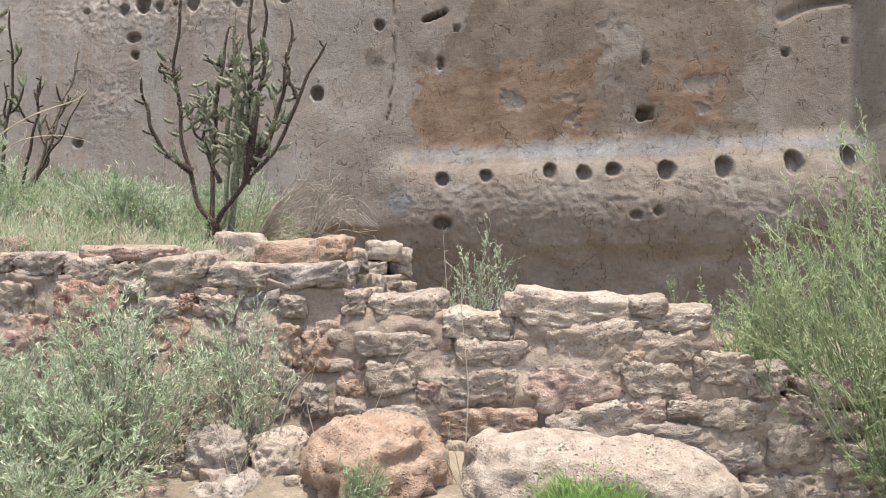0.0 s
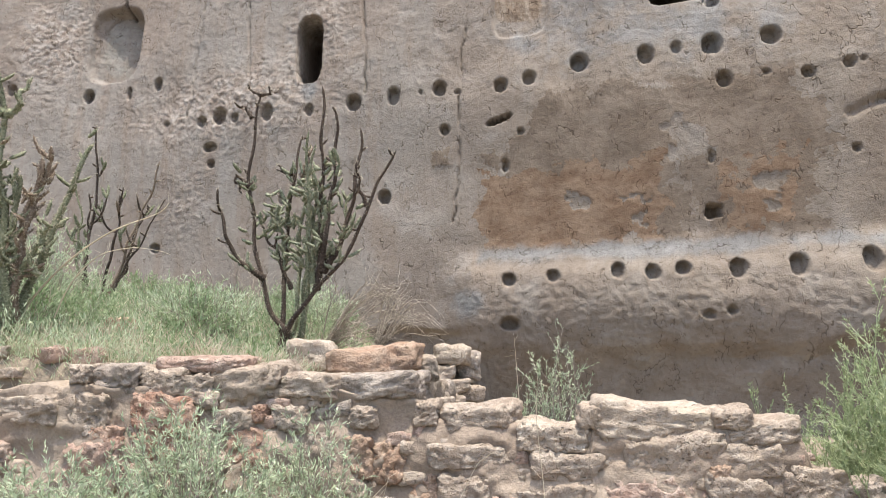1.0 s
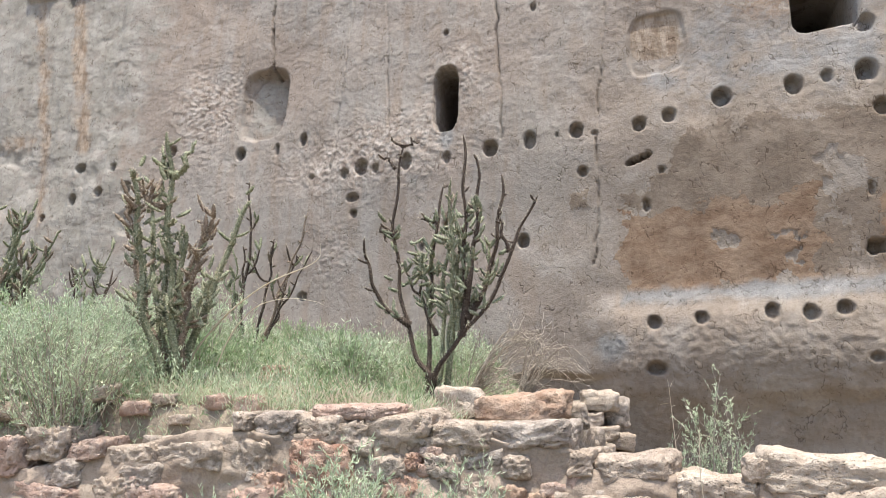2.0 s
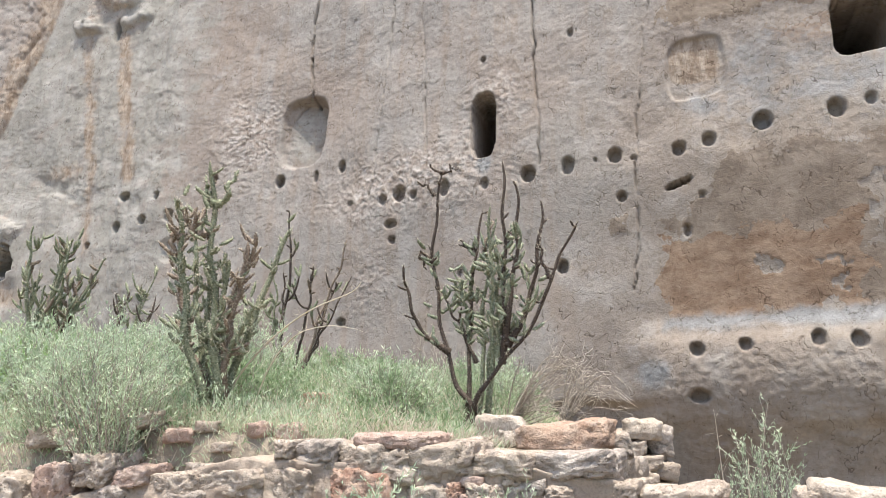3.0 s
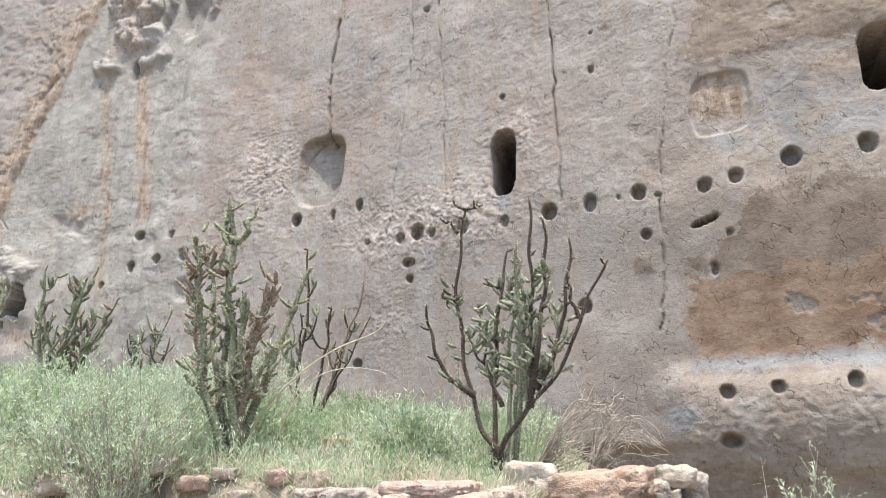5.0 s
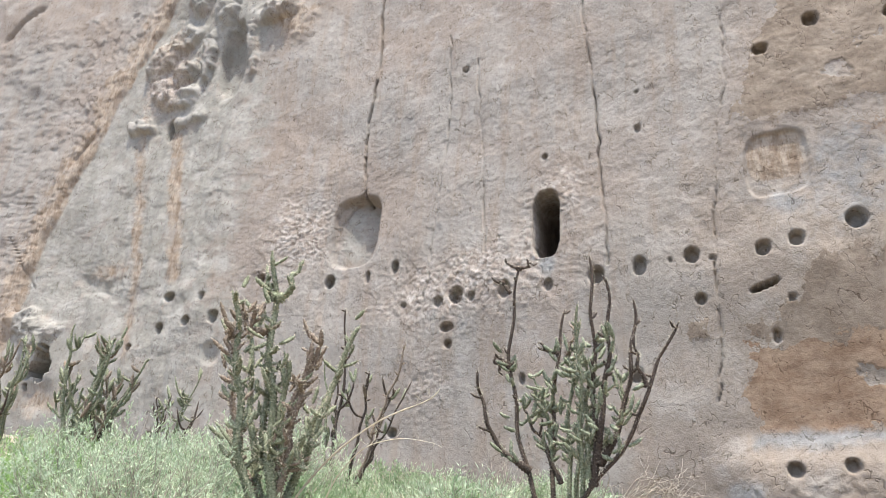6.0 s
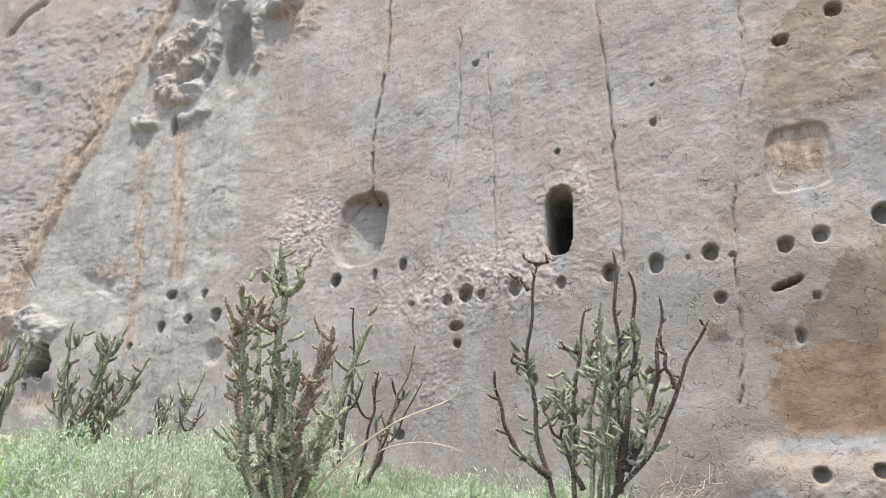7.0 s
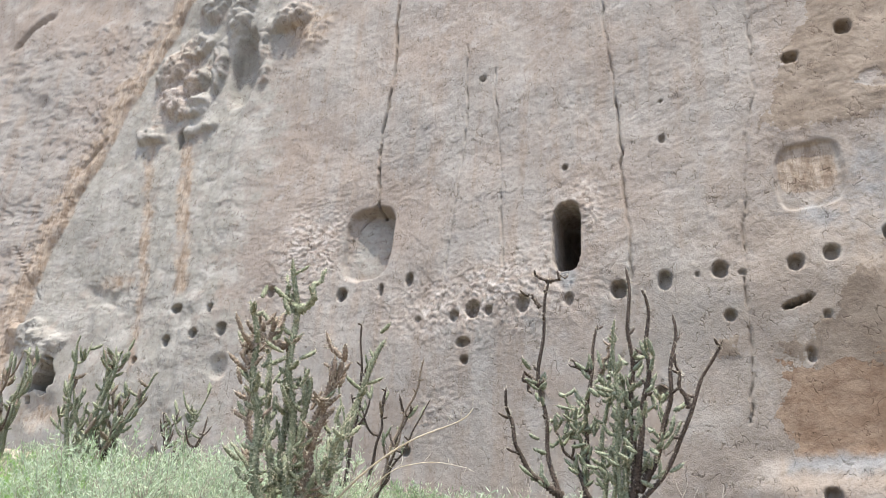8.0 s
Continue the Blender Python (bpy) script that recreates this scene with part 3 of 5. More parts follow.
def build_ground():
    xs = np.concatenate([[-400, -120, -50, -25], np.arange(-19, -6, 0.2), np.arange(-6, 3, 0.045), np.arange(3, 12, 0.2), [15, 25, 50, 120, 400]])
    ys = np.concatenate([[-400, -120, -40, -15, -6, -3], np.arange(-2, 3, 0.2), np.arange(3, 7, 0.045), np.arange(7, 14, 0.12), [16, 25, 60, 200, 400]])
    x, y = np.meshgrid(xs, ys, indexing="ij")
    z = ground_z(x, y)
    ob = piece("ground", np.stack([x, y, z], -1).reshape(-1, 3), grid_faces(len(xs), len(ys)), SOIL)
    tagged(ob, "dry sandy soil below and behind the ruined wall", "ground", kind="structure")


build_ground()


# ---------------------------------------------------------------- stones
def stone_mesh(seed, w, d, h, n=9, jag=1.0, power=0.0):
    """A worn block: rounded box, broken by coarse and fine noise."""
    rng = np.random.RandomState(seed)
    t = np.linspace(-1, 1, n)
    a, b = np.meshgrid(t, t, indexing="ij")
    one = np.ones_like(a)
    sides = [(a, b, one), (b, a, -one), (one, a, b), (-one, b, a), (b, one, a), (a, -one, b)]
    v = np.concatenate([np.stack(s, -1).reshape(-1, 3) for s in sides])
    f = np.concatenate([grid_faces(n, n) + k * n * n for k in range(6)])
    _, first, back = np.unique(np.round(v, 5), axis=0, return_index=True, return_inverse=True)
    v, f = v[first], back.ravel()[f]
    p = power or rng.uniform(5.0, 11.0)
    r = (np.abs(v) ** p).sum(1) ** (1 / p)
    v = v / r[:, None]
    o = Vector(rng.uniform(-50, 50, 3))
    size = np.array([w, d, h]) / 2
    ref = max(min(w, h), 0.06)
    q = v * size
    for i in range(len(q)):
        k = Vector(q[i])
        bend = noise.fractal(o + k * (1.0 / ref) * 0.8, 1.0, 2.0, 2)
        chip = 0.6 - 2.2 * abs(noise.fractal(o * 2 + k * (2.6 / ref), 0.7, 2.0, 4))
        q[i] += v[i] * (0.18 * bend + 0.088 * chip) * ref * jag
    q[:, 2] += q[:, 0] * rng.uniform(-0.12, 0.12)
    return q, f


def stone(parent, seed, x, y, z, w, h, d, kind, n=11, turn=0.0, name="stone", jag=1.0, power=0.0):
    v, f = stone_mesh(seed, w, d, h, n, jag, power)
    ob = piece(name, v, f, STONE[kind], parent)
    ob.matrix_basis = pose(x, y, z, 0, 0, turn)
    return ob


# x, z, width, height, kind of tuff
TOP_COURSE = [(-1.80, 1.37, 0.26, 0.17, "t"), (-2.46, 1.45, 0.10, 0.09, "t"), (-2.25, 1.42, 0.26, 0.14, "g"), (-1.97, 1.41, 0.29, 0.16, "t"), (-1.80, 1.50, 0.47,
    0.08, "p"), (-1.53, 1.37, 0.41, 0.20, "t"), (-1.16, 1.37, 0.36, 0.13, "t"), (-0.76, 1.37, 0.44, 0.13, "g"), (-0.47, 1.23, 0.13, 0.11, "t"), (-0.20,
    1.21, 0.40, 0.13, "t"), (0.20, 1.12, 0.38, 0.12, "w"), (0.42, 1.24, 0.14, 0.11, "t"), (0.73, 1.21, 0.61, 0.16, "w"), (1.12, 1.24, 0.19, 0.09, "t"),
    (1.28, 1.18, 0.33, 0.10, "t")]
MID_COURSE = [(-2.39, 1.24, 0.23, 0.20, "t"), (-1.98, 1.23, 0.35, 0.19, "r"), (-2.00, 1.05, 0.27, 0.13, "r"), (-2.33, 0.94, 0.30, 0.20, "p"), (-2.29, 1.08, 0.23,
    0.14, "r"), (-1.41, 1.23, 0.09, 0.09, "r"), (-1.26, 1.19, 0.20, 0.14, "t"), (-1.47, 1.05, 0.21, 0.18, "r"), (-0.84, 1.20, 0.14, 0.10, "t"), (-0.89,
    0.99, 0.19, 0.21, "o"), (-0.71, 0.97, 0.25, 0.22, "o"), (-0.25, 1.01, 0.42, 0.11, "t"), (0.27, 0.98, 0.35, 0.13, "t"), (0.83, 1.03, 0.48, 0.20, "t"),
    (1.22, 1.04, 0.27, 0.14, "t"), (1.38, 0.92, 0.09, 0.11, "t"), (1.01, 1.12, 0.09, 0.06, "t")]
LOW_COURSE = [(-0.49, 0.82, 0.22, 0.18, "o"), (-0.25, 0.83, 0.27, 0.16, "t"), (-0.69, 0.69, 0.14, 0.16, "g"), (-0.11, 0.89, 0.09, 0.06, "t"), (-0.05, 0.76, 0.13,
    0.10, "p"), (0.20, 0.79, 0.40, 0.16, "t"), (0.71, 0.82, 0.48, 0.22, "p"), (1.15, 0.86, 0.33, 0.15, "t"), (1.04, 0.97, 0.11, 0.08, "o"), (1.68, 0.83,
    0.15, 0.09, "t"), (1.85, 0.75, 0.11, 0.09, "t"), (1.08, 0.71, 0.18, 0.09, "p"), (1.30, 0.72, 0.22, 0.08, "t"), (1.55, 0.70, 0.37, 0.13, "t")]
BASE_COURSE = [(-0.25, 0.60, 0.36, 0.14, "t"), (0.25, 0.60, 0.50, 0.15, "o"), (0.79, 0.59, 0.41, 0.22, "w"), (1.32, 0.54, 0.60, 0.20, "g"), (0.16, 0.42, 0.27, 0.14,
    "t"), (0.47, 0.50, 0.21, 0.09, "t"), (1.73, 0.32, 0.37, 0.14, "t"), (2.03, 0.29, 0.29, 0.10, "t"), (1.36, 0.36, 0.30, 0.13, "t"), (1.52, 0.46, 0.30, 0.11, "g"), (2.12, 0.50, 0.30, 0.15, "t"), (2.32, 0.33, 0.30, 0.16, "g"), (2.02, 0.66, 0.26, 0.12, "t"), (2.36, 0.52, 0.26, 0.14, "t"), (1.50, 0.93, 0.24, 0.13, "t"), (1.70, 0.88, 0.20, 0.11, "g"), (1.98, 0.80, 0.24, 0.13, "t"), (1.56, 0.26, 0.30, 0.14, "t"), (2.14, 0.38, 0.22, 0.10, "p"), (1.83, 0.54, 0.29, 0.16, "t"), (-2.03, 0.88, 0.29,
    0.16, "p"), (-1.73, 0.90, 0.26, 0.19, "t"), (-1.08, 1.04, 0.19, 0.16, "t"), (-0.99, 0.78, 0.35, 0.16, "t"), (-0.50, 0.61, 0.16, 0.14, "t"), (-1.59,
    1.18, 0.26, 0.13, "t")]
LEFT_END = [(-3.29, 1.05, 0.26, 0.16, "t"), (-3.08, 1.13, 0.22, 0.12, "g"), (-3.75, 1.01, 0.56, 0.14, "p"), (-3.62, 1.14, 0.31, 0.13, "g"), (-3.74, 1.32, 0.26,
    0.18, "t"), (-3.99, 1.24, 0.21, 0.21, "p"), (-2.79, 1.26, 0.39, 0.14, "t"), (-3.16, 1.25, 0.31, 0.12, "t"), (-2.99, 1.01, 0.30, 0.14, "p"), (-3.45,
    1.29, 0.21, 0.10, "p"), (-4.41, 1.17, 0.43, 0.21, "t"), (-4.25, 0.95, 0.49, 0.18, "t")]


def build_wall():
    wall = tagged(new("masonry_wall"), "ruined dry-laid wall of tan and reddish tuff blocks with mud mortar", "wall", kind="structure")
    # mud core, set back behind the faces of the stones
    xs, vs = np.arange(-5.6, 2.75, 0.018), np.linspace(0, 1, 84)
    tops_x = [-5.6, -4.4, -3.6, -3.0, -2.7, -1.0, -0.55, -0.45, 0.0, 0.03, 0.38, 0.40, 1.40, 1.5, 1.8, 2.05, 2.4, 2.75]
    tops_z = [1.07, 1.11, 1.23, 1.36, 1.42, 1.35, 1.32, 1.20, 1.19, 1.07, 1.07, 1.20, 1.17, 0.86, 0.75, 0.62, 0.48, 0.35]
    x, v = np.meshgrid(xs, vs, indexing="ij")
    top = np.interp(x, tops_x, tops_z) - 0.035 + 0.05 * fbm(x * 7, x * 0, 3)
    face, roof = np.clip(v / 0.7, 0, 1), np.clip((v - 0.7) / 0.3, 0, 1)
    z = 0.05 + (top - 0.05) * face
    y = wall_line(x, z) - 0.058 + roof * 0.46 - 0.10 * fbm(x * 3, z * 5, 4) * (1 - roof) - 0.07 * fbm(x * 11, z * 15, 4, 0.6)
    z = z + 0.05 * fbm(x * 5, y * 5, 3) * (roof > 0)
    tagged(piece("mud_core", np.stack([x, y, z], -1).reshape(-1, 3), grid_faces(len(xs), len(vs)), MORTAR, wall), "crumbling brown mud mortar")
    seed = 100
    for course in (TOP_COURSE, MID_COURSE, LOW_COURSE, BASE_COURSE, LEFT_END):
        for cx, cz, w, h, kind in course:
            seed += 1
            deep = 0.30 if course is not TOP_COURSE else 0.40
            proud = 0.02 + 0.03 * ((seed * 37) % 10) / 10
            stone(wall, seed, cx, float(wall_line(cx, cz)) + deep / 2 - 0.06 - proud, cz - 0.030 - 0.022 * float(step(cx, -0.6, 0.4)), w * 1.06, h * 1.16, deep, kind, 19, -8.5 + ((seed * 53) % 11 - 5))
    # small chinking stones in the joints
    rng = np.random.RandomState(5)
    for k in range(150):
        cx, cz = rng.uniform(-3.2, 1.9), rng.uniform(0.45, 1.35)
        if cz > np.interp(cx, tops_x, tops_z) - 0.08:
            continue
        s = rng.uniform(0.045, 0.13)
        stone(wall, 400 + k, cx, float(wall_line(cx, cz)) + rng.uniform(-0.015, 0.015), cz, s * rng.uniform(1.0, 2.0), s * 0.7, 0.12, "ttgp"[k % 4], 6, rng.uniform(-20, 20), "chinking_stone")
    for k in range(70):
        cx = rng.uniform(-5.4, -2.6)
        cy = float(wall_line(cx)) + rng.uniform(0.02, 0.5)
        s = rng.uniform(0.06, 0.2)
        stone(wall, 900 + k, cx, cy, float(ground_z(cx, cy)) + 0.02, s * rng.uniform(1.0, 1.7), s * 0.65, s, "ttpgw"[k % 5], 8, rng.uniform(-40, 40), "rubble_stone")
    return wall


build_wall()

# side wall of the terrace, running back towards the cliff
side_wall = tagged(new("side_wall"), "low return wall of stacked tuff blocks towards the cliff", "wall", kind="structure")
for k, (x, y, z, w, h, kind) in enumerate((
        (-0.56, 7.8, 1.48, 0.33, 0.17, "w"), (-0.64, 7.75, 1.32, 0.23, 0.15, "t"), (-0.43, 7.95, 1.38, 0.25, 0.26, "g"), (-0.55, 7.7, 1.20, 0.30, 0.12, "t"), (-0.40, 7.8, 1.13, 0.26, 0.15, "t"),
        (-0.60, 7.6, 1.05, 0.34, 0.18, "t"), (-0.70, 7.1, 1.18, 0.34, 0.2, "g"), (-0.72, 6.7, 1.2, 0.3, 0.22, "t"), (-0.66, 7.2, 0.95, 0.42, 0.25, "t"), (-0.74, 6.3, 1.2, 0.34, 0.25, "t"),
        (-0.72, 6.6, 0.92, 0.44, 0.26, "g"), (-0.76, 5.9, 1.15, 0.3, 0.25, "t"), (-0.78, 5.5, 1.12, 0.34, 0.3, "t"), (-0.5, 7.9, 0.9, 0.36, 0.26, "t"))):
    stone(side_wall, 700 + k, x, y, z, w, h, 0.36, kind, 11, 75 if 5.6 < y < 7.5 else 10)

LOOSE = [("pale pitted tuff stone lying on the terrace edge", (-1.40, 5.9, 1.50), (0.33, 0.20, 0.30), "w", 5), ("large rust-orange pitted boulder on the terrace edge", (-0.93, 5.75, 1.47), (0.62, 0.20, 0.40), "o", -6),
         ("flat grey slab beside the cactus", (-1.62, 5.55, 1.40), (0.32, 0.13, 0.30), "g", 12), ("pale slab leaning on the orange boulder", (-0.66, 5.9, 1.42), (0.20, 0.16, 0.3), "t", 20),
         ("pinkish stone half buried in the herbs", (-3.05, 6.4, 1.74), (0.22, 0.12, 0.2), "o", 0), ("flat pinkish slab on the terrace edge", (-1.9, 5.35, 1.46), (0.55, 0.10, 0.35), "p", -8)]
for k, (text, at, size, kind, turn) in enumerate(LOOSE):
    ob = stone(None, 800 + k, *at, size[0], size[1], size[2], kind, 15, turn, "loose_stone")
    tagged(ob, text, "stone")
for k in range(60):
    px, py = random.uniform(-2.4, 1.8), random.uniform(3.3, 4.35)
    size = random.uniform(0.03, 0.11)
    ob = stone(None, 1000 + k, px, py, float(ground_z(px, py)) + size * 0.15, size * 1.4, size * 0.7, size, "ttgwp"[k % 5], 6, random.uniform(0, 90), "pebble")
    tagged(ob, "small tuff pebble lying on the soil", "stone", "pebbles below the wall")
FRONT = [("orange-tan boulder below the wall", (-0.34, 4.08, 0.36), (0.58, 0.60, 0.50), "o", 20), ("broad smooth pale boulder at the foot of the wall", (0.74, 4.0, 0.28), (1.36, 0.72, 0.80), "t", -6),
         ("grey broken rock below the wall", (-1.13, 4.25, 0.45), (0.36, 0.30, 0.4), "g", 10), ("grey broken rock below the wall", (-1.02, 4.05, 0.28), (0.40, 0.26, 0.4), "g", -15),
         ("pale crumbling rock under dry grass", (-0.82, 4.25, 0.42), (0.34, 0.34, 0.36), "w", 15), ("low tan rock below the wall", (0.05, 4.2, 0.28), (0.35, 0.22, 0.35), "t", 5)]
for k, (text, at, size, kind, turn) in enumerate(FRONT):
    ob = stone(None, 850 + k, *at, size[0], size[1], size[2], kind, 25, turn, "boulder", 0.6 if size[0] > 1 else 0.9, 2.8)
    tagged(ob, text, "rock")


# ---------------------------------------------------------------- plants
def unit(v):
    return v / np.maximum(np.linalg.norm(v, axis=-1, keepdims=True), 1e-9)


def tube(pts, radii, sides=5, knobs=0.0):
    """A tapered stem along points; knobs raises a chequer of bumps, as on cholla."""
    pts, radii = np.asarray(pts, float), np.asarray(radii, float)
    ahead = unit(np.gradient(pts, axis=0))
    ref = np.where(np.abs(ahead[:, :1]) > 0.9, np.array([[0, 1.0, 0]]), np.array([[1.0, 0, 0]]))
    u = unit(np.cross(ahead, ref))
    w = np.cross(ahead, u)
    a = np.arange(sides) / sides * 2 * np.pi
    k = 1 + knobs * (((np.arange(len(pts))[:, None] // 1 + np.arange(sides)[None, :]) % 2) * 2 - 1)
    ring = (np.cos(a)[None, :, None] * u[:, None] + np.sin(a)[None, :, None] * w[:, None]) * (radii[:, None] * k)[..., None]
    v = (pts[:, None] + ring).reshape(-1, 3)
    i, j = np.meshgrid(np.arange(len(pts) - 1), np.arange(sides), indexing="ij")
    a0, b0 = i * sides + j, i * sides + (j + 1) % sides
    return v, np.stack([a0, b0, b0 + sides, a0 + sides], -1).reshape(-1, 4)


def blades(at, way, length, width, rng):
    """Narrow folded leaves: one four-cornered blade each."""
    way = unit(way)
    side = unit(np.cross(way, rng.normal(size=way.shape)))
    length, width = np.broadcast_to(length, len(at))[:, None], np.broadcast_to(width, len(at))[:, None]
    mid = at + way * length * 0.45
    v = np.stack([at, mid + side * width / 2, at + way * length, mid - side * width / 2], 1).reshape(-1, 3)
    return v, np.arange(len(at) * 4).reshape(-1, 4)


def shrub(name, base, height, spread, stems, leaves, leaf_len, leaf_wide, material, label, seed, wood=TWIG, lean=(0, 0), group=""):
    """Many thin stems from one foot, side twigs and narrow leaves along them."""
    rng = np.random.RandomState(seed)
    thing = tagged(new(name), label, "shrub" if "grass" not in name else "grass", group)
    base = np.array([base[0], base[1], float(ground_z(base[0], base[1])) - 0.03])
    thing.matrix_basis = Matrix.Translation(base)
    ang = rng.uniform(0, 2 * np.pi, stems)
    far = np.sqrt(rng.uniform(0.02, 1, stems))
    tall = height * (1 - 0.45 * far**2) * rng.uniform(0.72, 1.08, stems)
    foot = np.stack([np.cos(ang) * far, np.sin(ang) * far, 0 * ang], 1) * spread * 0.25
    tip = np.stack([np.cos(ang) * far * spread + lean[0], np.sin(ang) * far * spread + lean[1], tall], 1)
    bow = rng.normal(0, 0.07 if leaves else 0.3, (stems, 3)) * height

    def along(s, t):
        return foot[s] + (tip[s] - foot[s]) * np.stack([t**1.25, t**1.25, t**0.85], 1) + bow[s] * (np.sin(t * np.pi))[:, None]

    wood_parts = []
    for s in range(stems):
        t = np.linspace(0, 1, 7)
        wood_parts.append(tube(along(np.full(7, s), t), (0.0036 if wood is TWIG and leaves else 0.0024) * (1.15 - t) * (0.6 + height), 3))
    twigs = stems * 12
    s, t = rng.randint(0, stems, twigs), rng.uniform(0.10, 0.98, twigs)
    p0 = along(s, t)
    grow = unit(along(s, np.minimum(t + 0.05, 1.0)) - along(s, t - 0.05))
    d = unit(grow + rng.normal(0, 0.55, (twigs, 3)) + np.array([0, 0, 0.25]))
    long = rng.uniform(0.06, 0.17, twigs) * (0.5 + 0.5 * height)
    for k in range(0, twigs, 2):
        wood_parts.append(tube([p0[k], p0[k] + d[k] * long[k]], [0.002, 0.001], 3))
    v, f = merge(wood_parts)
    piece("wood", v, f, wood, thing)
    if leaves:
        k = rng.randint(0, twigs, leaves)
        u = rng.uniform(0, 1, leaves)
        at = p0[k] + d[k] * (long[k] * u)[:, None]
        way = d[k] + rng.normal(0, 0.55, (leaves, 3)) + np.array([0, 0, 0.15])
        v, f = blades(at, way, leaf_len * rng.uniform(0.55, 1.25, leaves), leaf_wide * rng.uniform(0.7, 1.3, leaves), rng)
        piece("foliage", v, f, material, thing, False)
    return thing


def curve(base, tip, bulge, count, rng, wave=0.02):
    """A stem that leaves the foot sideways and turns upright, with slow bends and small kinks."""
    t = np.linspace(0, 1, count)
    base, tip = np.array(base, float), np.array(tip, float)
    p = base + (tip - base) * np.stack([t**bulge, t**bulge, t], 1)
    fade = (t * (1.15 - t))[:, None] * 2
    p = p + wave * np.sin(t[:, None] * rng.uniform(5, 10, 3) + rng.uniform(0, 6.28, 3)) * fade
    return p + 0.35 * wave * np.sin(t[:, None] * rng.uniform(18, 30, 3) + rng.uniform(0, 6.28, 3)) * fade


def cholla(base, stems, label, seed, joints, joint_reach, thick=0.016, bulge=0.62, spines=3500, dead=0.0, green=0.4, branches=3, wave=0.03, fat=0.017):
    """A cane cholla: knobbly canes fanning from one foot, side branches, fat green joints, pale spines all over."""
    rng = np.random.RandomState(seed)
    thing = tagged(new("cholla_cactus"), label, "cactus", "cane chollas")
    origin = np.array([base[0], base[1], float(ground_z(base[0], base[1]))])
    thing.matrix_basis = Matrix.Translation(origin)
    surface, lines = [], []

    def limb(name, p, r, mat, parent):
        ob = piece(name, *tube(p, r, 7, 0.3), mat, parent)
        surface.append((p, r))
        return ob

    for tx, ty, tz in stems:
        tip = np.array([tx, ty, tz]) - origin
        foot = np.array([rng.normal(0, 0.04), rng.normal(0, 0.04), -0.06])
        n = int(np.linalg.norm(tip - foot) / 0.013)
        p = curve(foot, tip, bulge + rng.uniform(-0.1, 0.14), n, rng, wave)
        r = thick * rng.uniform(0.8, 1.15) * np.interp(np.linspace(0, 1, n), [0, 0.12, 0.75, 0.97, 1], [1.6, 1.2, 0.72, 0.55, 0.15])
        mat = DEAD_STEM if rng.rand() < dead else (CHOLLA if rng.rand() < green else OLD_STEM)
        cane = limb("cane", p, r, mat, thing)
        lines.append((p, 1.0))
        for _ in range(rng.randint(max(branches - 1, 0), branches + 2)):
            q = p[int(n * rng.uniform(0.35, 0.9))]
            m = rng.randint(10, 30)
            t = np.linspace(0, 1, m)
            w = unit(np.array([rng.normal(0, 1), rng.normal(0, 1), rng.uniform(-0.2, 0.8)]))
            sp = q + w * (np.sqrt(t) * m * 0.0065)[:, None] + np.array([0, 0, m * 0.009]) * (t**1.6)[:, None]
            limb("branch", sp, 0.0115 * np.interp(t, [0, 0.8, 1], [1, 0.8, 0.2]), mat, thing)
            lines.append((sp, 0.0))
        for _ in range(rng.randint(2, 6)):
            q = p[int(n * rng.uniform(0.5, 0.99))]
            w = unit(np.array([rng.normal(0, 1), rng.normal(0, 1), rng.uniform(-0.1, 0.9)]))
            t = np.linspace(0, 1, 6)
            limb("spur", q + w * (t * rng.uniform(0.03, 0.08))[:, None], 0.009 * np.interp(t, [0, 0.8, 1], [1, 0.9, 0.2]), mat, cane)
    lo, hi = joint_reach
    for k in range(joints):
        p, main = lines[rng.randint(len(lines))]
        q = p[min(int(len(p) * (rng.uniform(lo, hi) if main else rng.uniform(0.2, 1))), len(p) - 1)]
        w = unit(np.array([rng.normal(0, 0.8), rng.normal(0, 0.8), rng.uniform(0.0, 1.4)]))
        m = rng.randint(6, 13)
        t = np.linspace(0, 1, m)
        jp = q + w * (t * m * 0.012)[:, None] + np.array([0, 0, 0.05]) * (t**2)[:, None]
        r = fat * rng.uniform(0.65, 1.1) * np.interp(t, [0, 0.25, 0.8, 1], [0.5, 1, 0.95, 0.2])
        limb("joint", jp, r, DEAD_STEM if rng.rand() < dead * 0.8 else CHOLLA, thing)
    pts = np.concatenate([s[0] for s in surface])
    rad = np.concatenate([s[1] for s in surface])
    k = rng.randint(0, len(pts), spines)
    w = unit(rng.normal(size=(spines, 3)))
    v, f = blades(pts[k] + w * rad[k][:, None] * 0.9, w + rng.normal(0, 0.3, (spines, 3)), rng.uniform(0.012, 0.026, spines), 0.0034, rng)
    tagged(piece("spine_cover", v, f, SPINE, thing, False), "pale straw spines")
    return thing


def fan(tips, y, depth, seed):
    """Tips given as x, z get a scatter in depth."""
    rng = np.random.RandomState(seed)
    return [(x, y + rng.uniform(-depth, depth), z) for x, z in tips]


